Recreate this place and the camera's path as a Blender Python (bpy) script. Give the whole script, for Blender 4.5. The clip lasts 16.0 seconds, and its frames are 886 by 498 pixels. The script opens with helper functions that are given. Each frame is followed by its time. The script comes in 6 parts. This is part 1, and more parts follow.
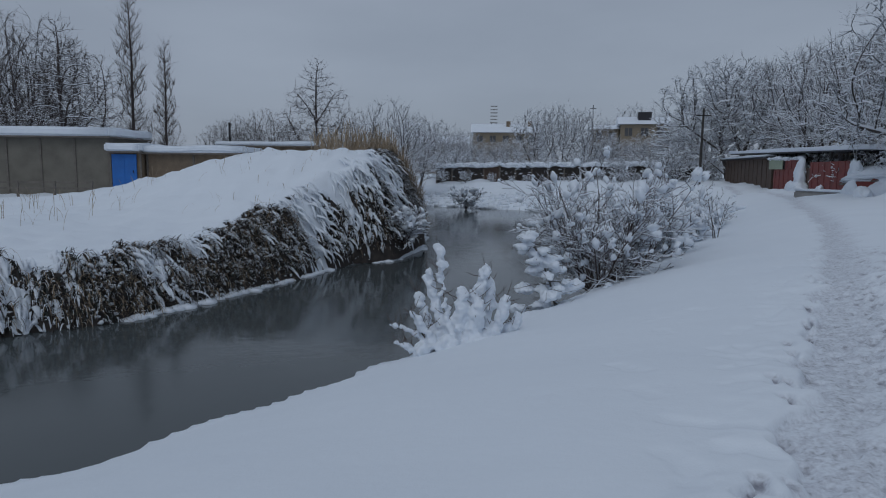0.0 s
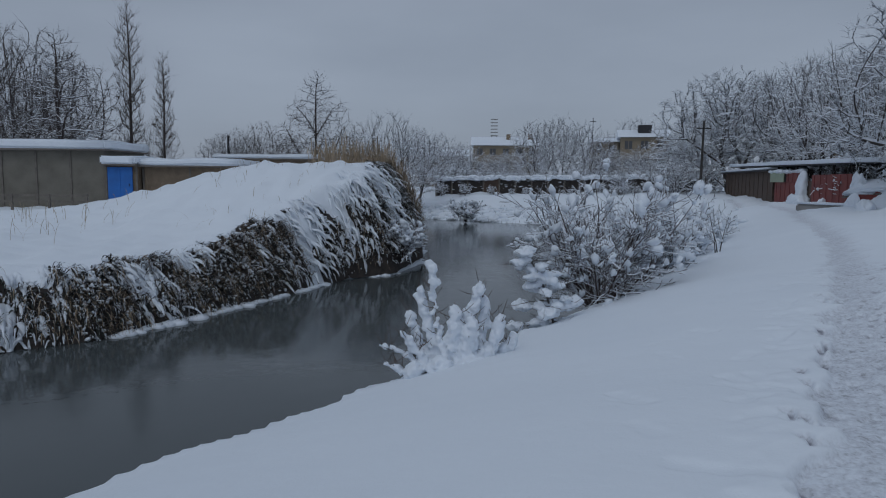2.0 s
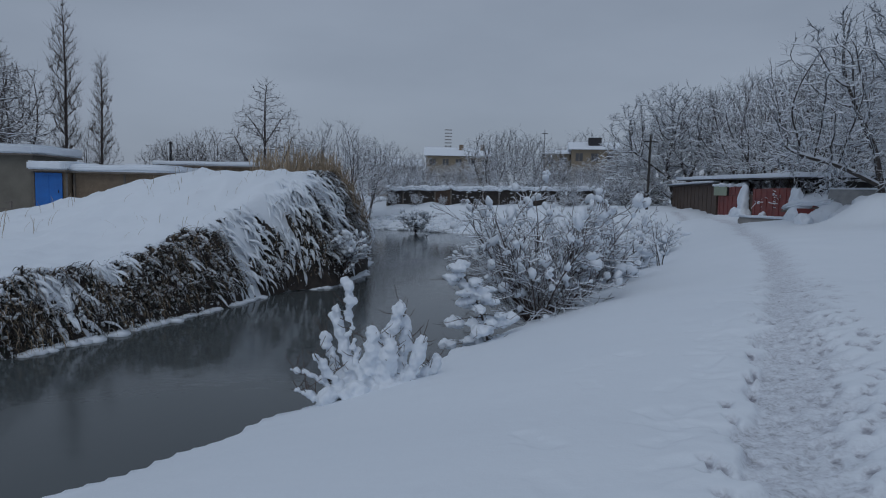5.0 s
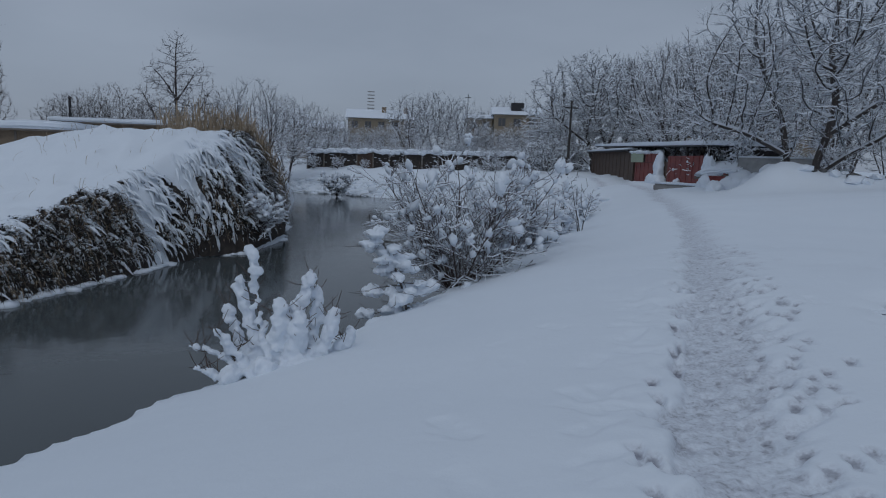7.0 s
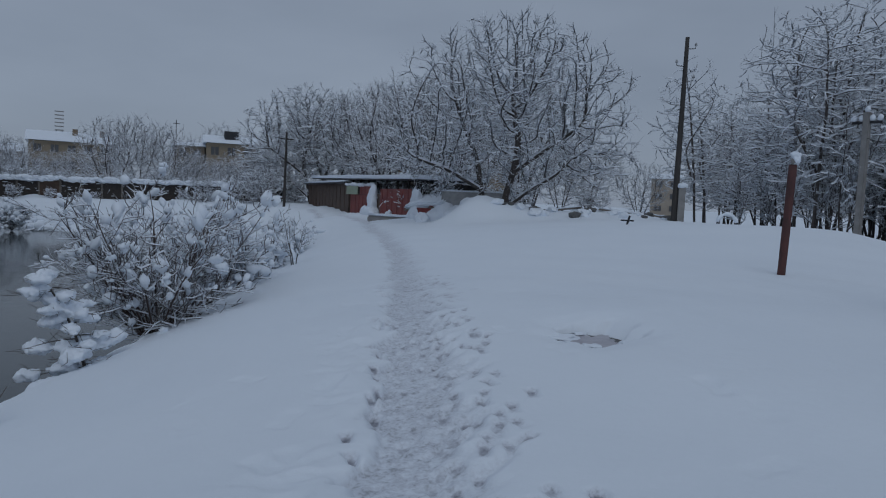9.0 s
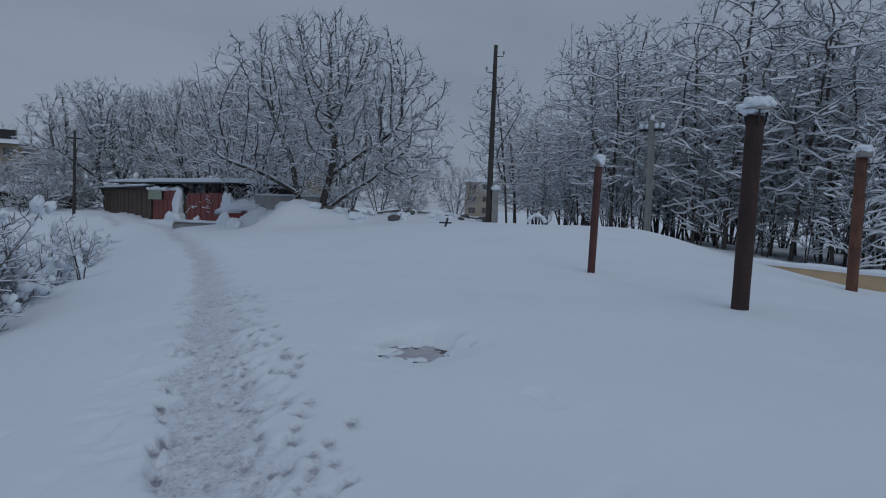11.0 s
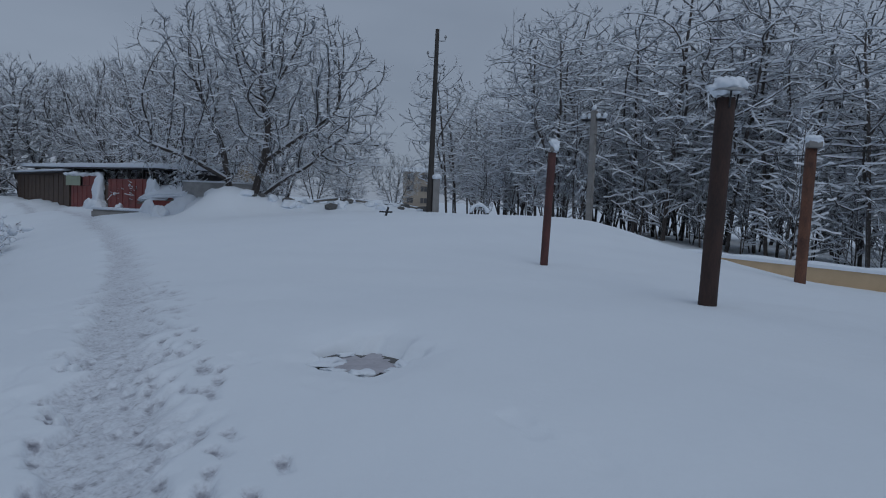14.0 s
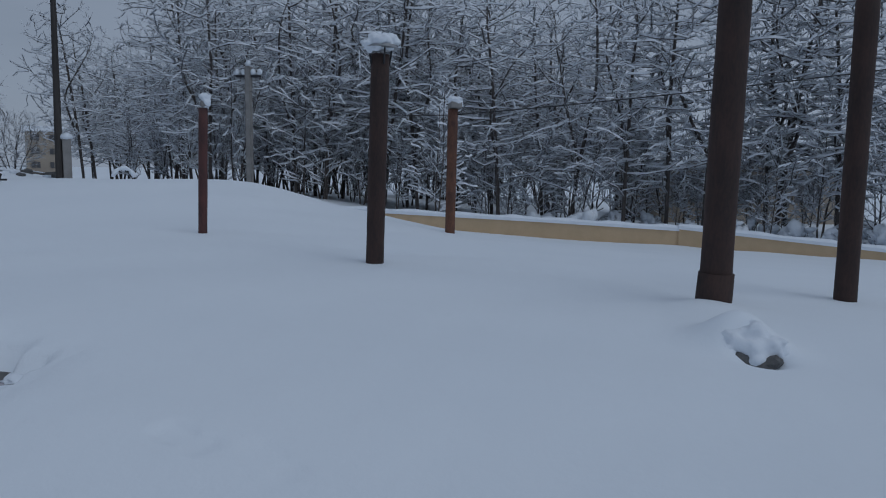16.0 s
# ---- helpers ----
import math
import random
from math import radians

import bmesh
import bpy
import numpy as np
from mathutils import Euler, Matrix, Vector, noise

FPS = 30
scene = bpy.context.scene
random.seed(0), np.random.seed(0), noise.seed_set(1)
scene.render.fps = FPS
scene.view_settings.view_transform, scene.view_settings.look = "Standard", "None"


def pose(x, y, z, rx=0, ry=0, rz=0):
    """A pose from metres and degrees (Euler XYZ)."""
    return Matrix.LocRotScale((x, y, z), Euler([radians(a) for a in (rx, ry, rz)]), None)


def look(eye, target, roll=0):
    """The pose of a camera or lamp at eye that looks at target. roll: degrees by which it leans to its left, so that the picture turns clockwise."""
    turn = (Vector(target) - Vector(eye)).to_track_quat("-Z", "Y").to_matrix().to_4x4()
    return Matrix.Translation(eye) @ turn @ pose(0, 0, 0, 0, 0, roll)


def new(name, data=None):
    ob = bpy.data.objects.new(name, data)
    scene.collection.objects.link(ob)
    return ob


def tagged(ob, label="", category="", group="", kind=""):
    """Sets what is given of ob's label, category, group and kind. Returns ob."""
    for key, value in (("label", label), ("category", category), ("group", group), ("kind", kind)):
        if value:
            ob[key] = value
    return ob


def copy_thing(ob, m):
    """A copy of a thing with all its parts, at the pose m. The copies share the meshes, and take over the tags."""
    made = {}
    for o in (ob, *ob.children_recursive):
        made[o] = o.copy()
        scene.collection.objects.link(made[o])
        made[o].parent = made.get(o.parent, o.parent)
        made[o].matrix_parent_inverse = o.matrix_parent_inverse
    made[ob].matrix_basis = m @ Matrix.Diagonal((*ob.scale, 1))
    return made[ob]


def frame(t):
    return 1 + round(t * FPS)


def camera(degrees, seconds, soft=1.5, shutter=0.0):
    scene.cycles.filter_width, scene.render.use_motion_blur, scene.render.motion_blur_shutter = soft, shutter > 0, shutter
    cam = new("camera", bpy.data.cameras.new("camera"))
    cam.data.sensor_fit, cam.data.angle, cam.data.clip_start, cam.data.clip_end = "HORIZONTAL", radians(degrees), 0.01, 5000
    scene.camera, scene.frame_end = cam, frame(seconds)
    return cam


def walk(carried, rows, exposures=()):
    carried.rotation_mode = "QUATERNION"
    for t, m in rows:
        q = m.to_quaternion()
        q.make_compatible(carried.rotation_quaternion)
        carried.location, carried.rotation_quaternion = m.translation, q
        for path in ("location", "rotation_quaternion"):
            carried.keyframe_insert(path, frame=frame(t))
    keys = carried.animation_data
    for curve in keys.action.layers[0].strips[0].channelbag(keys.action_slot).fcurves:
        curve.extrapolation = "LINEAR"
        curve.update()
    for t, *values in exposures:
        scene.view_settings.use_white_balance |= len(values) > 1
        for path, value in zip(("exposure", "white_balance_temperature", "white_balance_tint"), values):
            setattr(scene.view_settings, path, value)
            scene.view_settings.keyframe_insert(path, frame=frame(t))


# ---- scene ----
cam = camera(66.3, 16.0, 1.1)
PATH = [
    (0, (1.296, 1.629, 1.378), (1.3, 3.614, 1.141), 0.5),
    (0.5, (1.257, 1.717, 1.398), (1.363, 3.706, 1.228), 2.3),
    (1, (1.234, 1.874, 1.386), (1.378, 3.859, 1.19), 1.2),
    (1.5, (1.258, 1.931, 1.384), (1.373, 3.916, 1.164), 0.6),
    (2, (1.408, 2.033, 1.386), (1.41, 4.023, 1.186), 0.5),
    (2.5, (1.547, 2.13, 1.387), (1.528, 4.117, 1.166), -0.3),
    (3, (1.604, 2.148, 1.399), (1.702, 4.136, 1.197), -0.1),
    (3.5, (1.593, 2.254, 1.408), (1.745, 4.238, 1.209), 0.9),
    (3.7, (1.604, 2.364, 1.414), (1.74, 4.352, 1.244), 1.6),
    (5.8, (1.958, 2.735, 1.403), (2.115, 4.722, 1.234), 0.2),
    (6, (1.945, 2.798, 1.402), (2.172, 4.78, 1.26), 0.8),
    (6.5, (1.948, 2.981, 1.41), (2.213, 4.956, 1.244), 1.7),
    (7, (1.997, 3.127, 1.389), (2.357, 5.075, 1.121), 1.9),
    (7.5, (2.16, 3.304, 1.38), (2.464, 5.267, 1.147), 0.7),
    (8, (2.352, 3.405, 1.393), (2.684, 5.368, 1.202), -0.5),
    (8.5, (2.42, 3.383, 1.394), (3.17, 5.23, 1.232), 1.9),
    (9, (2.392, 3.473, 1.44), (3.497, 5.133, 1.293), 2.5),
    (9.5, (2.439, 3.594, 1.436), (3.653, 5.176, 1.284), 3.0),
    (10, (2.59, 3.657, 1.445), (3.873, 5.188, 1.342), 0.9),
    (10.2, (2.679, 3.688, 1.46), (4.014, 5.175, 1.358), 0.9),
    (12.3, (3.091, 4.261, 1.384), (4.681, 5.467, 1.253), 2.5),
    (12.5, (3.198, 4.246, 1.388), (4.758, 5.493, 1.285), 2.7),
    (13, (3.313, 4.311, 1.408), (4.818, 5.619, 1.257), 0.5),
    (13.5, (3.382, 4.432, 1.399), (4.946, 5.674, 1.299), 2.1),
    (14, (3.447, 4.6, 1.388), (5.063, 5.772, 1.249), 2.3),
    (14.5, (3.513, 4.69, 1.4), (5.135, 5.843, 1.203), 2.0),
    (15, (3.731, 4.711, 1.423), (5.467, 5.695, 1.278), 2.3),
    (15.5, (3.871, 4.695, 1.414), (5.749, 5.354, 1.21), 1.7),
    (16, (3.949, 4.802, 1.386), (5.916, 5.082, 1.159), 0.9),
]
EXPOSURES = [(0, 0.14, 6500, 10), (3.5, 0.12, 6450, 10), (6.5, 0.08, 6380, 10), (9, 0.0, 6300, 9.5), (12.5, -0.01, 6280, 9.5), (16, 0.04, 6280, 9.5)]
walk(cam, [(t, look(eye, target, roll)) for t, eye, target, roll in PATH], EXPOSURES)

# ---- overcast winter sky and a wide, weak sun ----
world = bpy.data.worlds.new("world")
scene.world = world
world.use_nodes = True
wn, wl = world.node_tree.nodes, world.node_tree.links
wn.clear()
w_out = wn.new("ShaderNodeOutputWorld")
w_bg = wn.new("ShaderNodeBackground")
w_sky = wn.new("ShaderNodeTexSky")
w_sky.sky_type, w_sky.sun_disc = "NISHITA", False
w_sky.sun_elevation, w_sky.sun_rotation = radians(32), radians(200)
w_bg2 = wn.new("ShaderNodeBackground")
w_co = wn.new("ShaderNodeTexCoord")
w_map = wn.new("ShaderNodeMapping")
w_map.inputs["Scale"].default_value = (1.2, 1.2, 3.5)
w_no = wn.new("ShaderNodeTexNoise")
w_no.inputs["Scale"].default_value, w_no.inputs["Detail"].default_value = 1.6, 5.0
w_ramp = wn.new("ShaderNodeValToRGB")
w_ramp.color_ramp.elements[0].position, w_ramp.color_ramp.elements[0].color = 0.3, (0.219, 0.260, 0.328, 1)
w_ramp.color_ramp.elements[1].position, w_ramp.color_ramp.elements[1].color = 0.72, (0.279, 0.327, 0.406, 1)
wl.new(w_co.outputs["Generated"], w_map.inputs["Vector"])
wl.new(w_map.outputs["Vector"], w_no.inputs["Vector"])
wl.new(w_no.outputs["Fac"], w_ramp.inputs["Fac"])
wl.new(w_ramp.outputs["Color"], w_bg2.inputs["Color"])
w_bg2.inputs["Strength"].default_value = 0.94
wl.new(w_sky.outputs["Color"], w_bg.inputs["Color"])
w_bg.inputs["Strength"].default_value = 0.05
w_mix = wn.new("ShaderNodeMixShader")
w_mix.inputs["Fac"].default_value = 0.93
wl.new(w_bg.outputs["Background"], w_mix.inputs[1])
wl.new(w_bg2.outputs["Background"], w_mix.inputs[2])
wl.new(w_mix.outputs["Shader"], w_out.inputs["Surface"])

sun = new("sun", bpy.data.lights.new("sun", "SUN"))
sun.data.energy, sun.data.angle, sun.data.color = 0.42, radians(40), (0.93, 0.97, 1.0)
sun.matrix_world = look((0, 0, 50), (12, 25, 15))

# ---- materials ----
def material(name, base, second=None, scale=6.0, rough=0.8, metal=0.0, bump=0.2, fine=40.0, dist=0.02, detail=4.0, stretch=(1, 1, 1)):
    """A surface of two colours mixed by coarse and fine noise, with relief."""
    m = bpy.data.materials.new(name)
    m.use_nodes = True
    n, l = m.node_tree.nodes, m.node_tree.links
    b = n["Principled BSDF"]
    co = n.new("ShaderNodeTexCoord")
    mp = n.new("ShaderNodeMapping")
    mp.inputs["Scale"].default_value = stretch
    l.new(co.outputs["Object"], mp.inputs["Vector"])
    n1 = n.new("ShaderNodeTexNoise")
    n1.inputs["Scale"].default_value, n1.inputs["Detail"].default_value = scale, detail
    n2 = n.new("ShaderNodeTexNoise")
    n2.inputs["Scale"].default_value, n2.inputs["Detail"].default_value = fine, 3.0
    for k in (n1, n2):
        l.new(mp.outputs["Vector"], k.inputs["Vector"])
    mx = n.new("ShaderNodeMix")
    mx.data_type = "RGBA"
    rp = n.new("ShaderNodeValToRGB")
    rp.color_ramp.elements[0].position, rp.color_ramp.elements[1].position = 0.35, 0.66
    av = n.new("ShaderNodeMath")
    av.operation = "MULTIPLY_ADD"
    l.new(n2.outputs["Fac"], av.inputs[0])
    av.inputs[1].default_value = 0.35
    sc = n.new("ShaderNodeMath")
    sc.operation = "MULTIPLY"
    l.new(n1.outputs["Fac"], sc.inputs[0])
    sc.inputs[1].default_value = 0.65
    l.new(sc.outputs[0], av.inputs[2])
    l.new(av.outputs[0], rp.inputs["Fac"])
    l.new(rp.outputs["Color"], mx.inputs["Factor"])
    second = second or tuple(c * 0.75 for c in base)
    mx.inputs["A"].default_value, mx.inputs["B"].default_value = (*base, 1), (*second, 1)
    l.new(mx.outputs["Result"], b.inputs["Base Color"])
    b.inputs["Roughness"].default_value, b.inputs["Metallic"].default_value = rough, metal
    bp = n.new("ShaderNodeBump")
    bp.inputs["Strength"].default_value, bp.inputs["Distance"].default_value = bump, dist
    l.new(av.outputs[0], bp.inputs["Height"])
    l.new(bp.outputs["Normal"], b.inputs["Normal"])
    return m


SNOW = material("snow", (0.80, 0.85, 0.91), (0.74, 0.79, 0.86), 3.0, 0.75, 0, 0.25, 60, 0.012)
SNOW_TWIG = material("snow_on_twigs", (0.77, 0.81, 0.87), (0.66, 0.70, 0.76), 5.0, 0.8, 0, 0.2, 50)
BARK = material("dark_wet_bark", (0.11, 0.094, 0.086), (0.05, 0.044, 0.042), 9.0, 0.85, 0, 0.6, 60)
BARK_RED = material("reddish_twigs", (0.12, 0.085, 0.072), (0.06, 0.045, 0.042), 9.0, 0.85, 0, 0.4, 60)
BARK_FAR = material("grey_brown_twigs", (0.085, 0.068, 0.064), (0.045, 0.038, 0.038), 2.0, 0.9, 0, 0.2, 20)
REED = material("dry_reed", (0.40, 0.315, 0.22), (0.25, 0.19, 0.13), 5.0, 0.85, 0, 0.3, 50)
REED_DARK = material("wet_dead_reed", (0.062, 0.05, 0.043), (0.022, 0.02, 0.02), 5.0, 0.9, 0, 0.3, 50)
IVY = material("dark_evergreen_leaves", (0.035, 0.042, 0.032), (0.02, 0.024, 0.022), 8.0, 0.6, 0, 0.3, 50)
RUST = material("rusty_brown_steel", (0.062, 0.034, 0.028), (0.026, 0.018, 0.017), 5.0, 0.78, 0.15, 0.4, 45, 0.01, stretch=(1, 1, 0.35))
RUST_RED = material("red_lead_paint_worn", (0.115, 0.042, 0.038), (0.05, 0.026, 0.025), 6.0, 0.75, 0.05, 0.3, 50, 0.01, stretch=(1, 1, 0.4))
RUST_ORANGE = material("orange_rust", (0.19, 0.085, 0.05), (0.06, 0.03, 0.025), 6.0, 0.8, 0.1, 0.4, 45, 0.01, stretch=(1, 1, 0.4))
WOOD_POLE = material("weathered_dark_pole_wood", (0.06, 0.054, 0.05), (0.03, 0.028, 0.027), 5.0, 0.85, 0, 0.5, 40, stretch=(1, 1, 0.1))
CONCRETE = material("grey_concrete", (0.30, 0.29, 0.28), (0.2, 0.195, 0.19), 3.0, 0.85, 0, 0.3, 40)
YELLOW = material("ochre_painted_plaster", (0.58, 0.42, 0.26), (0.50, 0.36, 0.22), 2.0, 0.8, 0, 0.2, 30)
SHEET_BROWN = material("brown_painted_sheet_metal", (0.12, 0.075, 0.052), (0.06, 0.042, 0.033), 2.0, 0.7, 0.1, 0.2, 20)
SHEET_RED = material("dull_red_painted_sheet_metal", (0.25, 0.055, 0.045), (0.15, 0.036, 0.034), 2.0, 0.7, 0.05, 0.2, 20)
SHEET_GREY = material("grey_beige_asbestos_sheet", (0.20, 0.185, 0.155), (0.13, 0.12, 0.1), 1.2, 0.85, 0, 0.2, 20)
BLUE = material("bright_blue_painted_door", (0.02, 0.16, 0.52), (0.018, 0.12, 0.40), 2.0, 0.6, 0, 0.1, 20)
BRICK = material("buff_brick", (0.24, 0.18, 0.125), (0.16, 0.12, 0.085), 3.0, 0.85, 0, 0.3, 25)
PLASTER = material("yellow_ochre_facade", (0.27, 0.22, 0.155), (0.22, 0.18, 0.13), 0.6, 0.85, 0, 0.1, 8)
PLASTER_GREY = material("grey_beige_facade", (0.36, 0.31, 0.25), (0.29, 0.25, 0.21), 0.6, 0.85, 0, 0.1, 8)
DARKMETAL = material("dark_metal", (0.06, 0.06, 0.065), (0.035, 0.035, 0.04), 6.0, 0.6, 0.6, 0.1, 30)
ZINC = material("zinc_sheet", (0.36, 0.37, 0.38), (0.25, 0.26, 0.27), 4.0, 0.5, 0.5, 0.1, 30)
PLANK = material("grey_weathered_board", (0.2, 0.175, 0.15), (0.11, 0.1, 0.09), 3.0, 0.85, 0, 0.3, 30)
ICE = material("grey_slush_ice", (0.44, 0.42, 0.46), (0.30, 0.285, 0.32), 7.0, 0.3, 0, 0.25, 30)
STONE = material("grey_stone", (0.15, 0.148, 0.146), (0.07, 0.07, 0.07), 8.0, 0.85, 0, 0.5, 40)
GLASS = material("dark_window_glass", (0.10, 0.10, 0.105), (0.07, 0.073, 0.08), 1.0, 0.15, 0, 0.0, 5)
WIRE = material("black_cable", (0.025, 0.025, 0.027), (0.02, 0.02, 0.02), 5.0, 0.6, 0, 0, 10)
GREEN_PALE = material("pale_green_paint", (0.36, 0.42, 0.3), (0.3, 0.34, 0.25), 2.0, 0.7, 0, 0.1, 20)


def water_material():
    m = bpy.data.materials.new("river_water")
    m.use_nodes = True
    n, l = m.node_tree.nodes, m.node_tree.links
    b = n["Principled BSDF"]
    b.inputs["Base Color"].default_value = (0.072, 0.083, 0.086, 1)
    b.inputs["Roughness"].default_value, b.inputs["IOR"].default_value = 0.10, 1.33
    co = n.new("ShaderNodeTexCoord")
    n1 = n.new("ShaderNodeTexNoise")
    n1.inputs["Scale"].default_value, n1.inputs["Detail"].default_value = 1.6, 3.0
    l.new(co.outputs["Object"], n1.inputs["Vector"])
    bp = n.new("ShaderNodeBump")
    bp.inputs["Strength"].default_value, bp.inputs["Distance"].default_value = 0.12, 0.05
    l.new(n1.outputs["Fac"], bp.inputs["Height"])
    l.new(bp.outputs["Normal"], b.inputs["Normal"])
    return m


def ground_material():
    """Snow, with trodden, wet slush where the attribute 'trodden' is high; the prints' shade is coloured in too."""
    m = bpy.data.materials.new("snow_ground")
    m.use_nodes = True
    n, l = m.node_tree.nodes, m.node_tree.links
    b = n["Principled BSDF"]
    co = n.new("ShaderNodeTexCoord")

    def tex(scale, detail):
        k = n.new("ShaderNodeTexNoise")
        k.inputs["Scale"].default_value, k.inputs["Detail"].default_value = scale, detail
        l.new(co.outputs["Object"], k.inputs["Vector"])
        return k
    big, mid, fine, grit = tex(0.5, 3), tex(3.5, 5), tex(70, 3), tex(14, 6)
    at = n.new("ShaderNodeAttribute")
    at.attribute_name = "trodden"
    snow = n.new("ShaderNodeMix")
    snow.data_type = "RGBA"
    snow.inputs["A"].default_value, snow.inputs["B"].default_value = (0.755, 0.81, 0.875, 1), (0.81, 0.86, 0.915, 1)
    l.new(big.outputs["Fac"], snow.inputs["Factor"])
    slush = n.new("ShaderNodeValToRGB")
    e = slush.color_ramp.elements
    e[0].position, e[0].color = 0.37, (0.15, 0.145, 0.165, 1)
    e[1].position, e[1].color = 0.60, (0.72, 0.755, 0.82, 1)
    mid_e = e.new(0.44)
    mid_e.color = (0.44, 0.445, 0.50, 1)
    speck = tex(38, 5)
    pick = n.new("ShaderNodeMath")
    pick.operation = "MULTIPLY_ADD"
    pick.inputs[1].default_value = 0.55
    half = n.new("ShaderNodeMath")
    half.operation = "MULTIPLY"
    half.inputs[1].default_value = 0.45
    l.new(grit.outputs["Fac"], half.inputs[0])
    l.new(speck.outputs["Fac"], pick.inputs[0])
    l.new(half.outputs[0], pick.inputs[2])
    l.new(pick.outputs[0], slush.inputs["Fac"])
    mx = n.new("ShaderNodeMix")
    mx.data_type = "RGBA"
    l.new(at.outputs["Fac"], mx.inputs["Factor"])
    l.new(snow.outputs["Result"], mx.inputs["A"])
    l.new(slush.outputs["Color"], mx.inputs["B"])
    # above 0.62, prints turn dark: wet slush plus shade put into the colour
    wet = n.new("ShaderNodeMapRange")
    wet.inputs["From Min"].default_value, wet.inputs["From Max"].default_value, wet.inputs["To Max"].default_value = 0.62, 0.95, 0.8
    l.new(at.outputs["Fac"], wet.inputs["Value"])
    soak_and_shade = n.new("ShaderNodeMix")
    soak_and_shade.data_type = "RGBA"
    soak_and_shade.inputs["B"].default_value = (0.19, 0.195, 0.235, 1)
    l.new(wet.outputs["Result"], soak_and_shade.inputs["Factor"])
    l.new(mx.outputs["Result"], soak_and_shade.inputs["A"])
    l.new(soak_and_shade.outputs["Result"], b.inputs["Base Color"])
    rg = n.new("ShaderNodeMapRange")
    rg.inputs["To Min"].default_value, rg.inputs["To Max"].default_value = 0.8, 0.5
    l.new(at.outputs["Fac"], rg.inputs["Value"])
    l.new(rg.outputs["Result"], b.inputs["Roughness"])
    b1, b2 = n.new("ShaderNodeBump"), n.new("ShaderNodeBump")
    b1.inputs["Strength"].default_value, b1.inputs["Distance"].default_value = 0.25, 0.05
    l.new(mid.outputs["Fac"], b1.inputs["Height"])
    st = n.new("ShaderNodeMapRange")
    st.inputs["To Min"].default_value, st.inputs["To Max"].default_value = 0.12, 0.4
    l.new(at.outputs["Fac"], st.inputs["Value"])
    l.new(st.outputs["Result"], b2.inputs["Strength"])
    b2.inputs["Distance"].default_value = 0.02
    add = n.new("ShaderNodeMath")
    l.new(fine.outputs["Fac"], add.inputs[0])
    l.new(grit.outputs["Fac"], add.inputs[1])
    l.new(add.outputs[0], b2.inputs["Height"])
    l.new(b1.outputs["Normal"], b2.inputs["Normal"])
    l.new(b2.outputs["Normal"], b.inputs["Normal"])
    return m


WATER, GROUND = water_material(), ground_material()

# ---- the lie of the land ----
WATER_Z = -2.55
EDGE = [(-110, -135), (-14, -9.6), (-4.9, 2.3), (-1.92, 6.3), (-1.08, 7.5), (-0.38, 8.38), (0.32, 9.33), (0.95, 10.4), (2.55, 12.6), (4.35, 15.25), (6.05, 17.8), (8.05, 21.5),
        (10.2, 24.9), (15.0, 33.2), (17.6, 42), (16, 52), (9.4, 59.5), (5, 65), (0, 69.5), (-8, 77), (-40, 92)]
LEFT = [(-120, -96), (-22, 2), (-12, 13.4), (-8.4, 17.2), (-7.1, 18.3), (-5.9, 20.7), (-4.2, 24.8), (-2.5, 29.0), (-0.8, 30.2), (0.2, 34.3),
        (-0.2, 47), (-0.2, 60), (-3, 66), (-12, 72), (-40, 84)]
TRACK = [(-12, -20), (-0.6, -2.2), (1.3, 1.1), (2.4, 3.05), (3.12, 4.3), (3.8, 5.5), (4.7, 7.05), (5.2, 7.85), (6.62, 10.35), (8.85, 14.3), (11.4, 19), (16, 28.5),
         (21, 40), (24, 51), (26.5, 62), (25.5, 75), (20, 79)]
HEIGHTS_RIGHT = [(0, 0, -0.05), (1, 2, -0.04), (3.75, 5.6, 0), (5.25, 8, 0), (8.85, 14.3, 0), (11.4, 19, 0), (16, 28.5, 0), (21, 40, 0), (24, 51, 0),
                 (26.5, 62, 0), (7.2, 8, 0.29), (11.8, 6.75, 0.28), (13.6, 9.9, 0.40), (18.9, 6.8, 0.03), (10.5, 3.2, 0.18), (11.1, 1.75, 0.17),
                 (8.8, 3.2, 0.12), (18, 14.5, 0.85), (21.5, 12.5, 0.98), (24.0, 10.5, 0.1), (27.5, 22.8, 0.9), (24, 17.5, 0.95), (31, 17, 0.5), (20.5, 31, 0.2),
                 (29, 10.5, -0.5), (29.5, 0, -1.15), (27.5, -6.2, -1.25), (20, 0, -0.55), (14, -5, -0.2), (5, -4, -0.1), (20, -14, -0.9), (60, 20, -0.6),
                 (60, 60, 0), (40, 40, 0.3), (12, 62, -0.8), (5, 80, -0.3), (30, 82, 0.2), (-20, 110, 0), (80, 110, 0), (20, -60, -0.8), (70, -40, -1)]
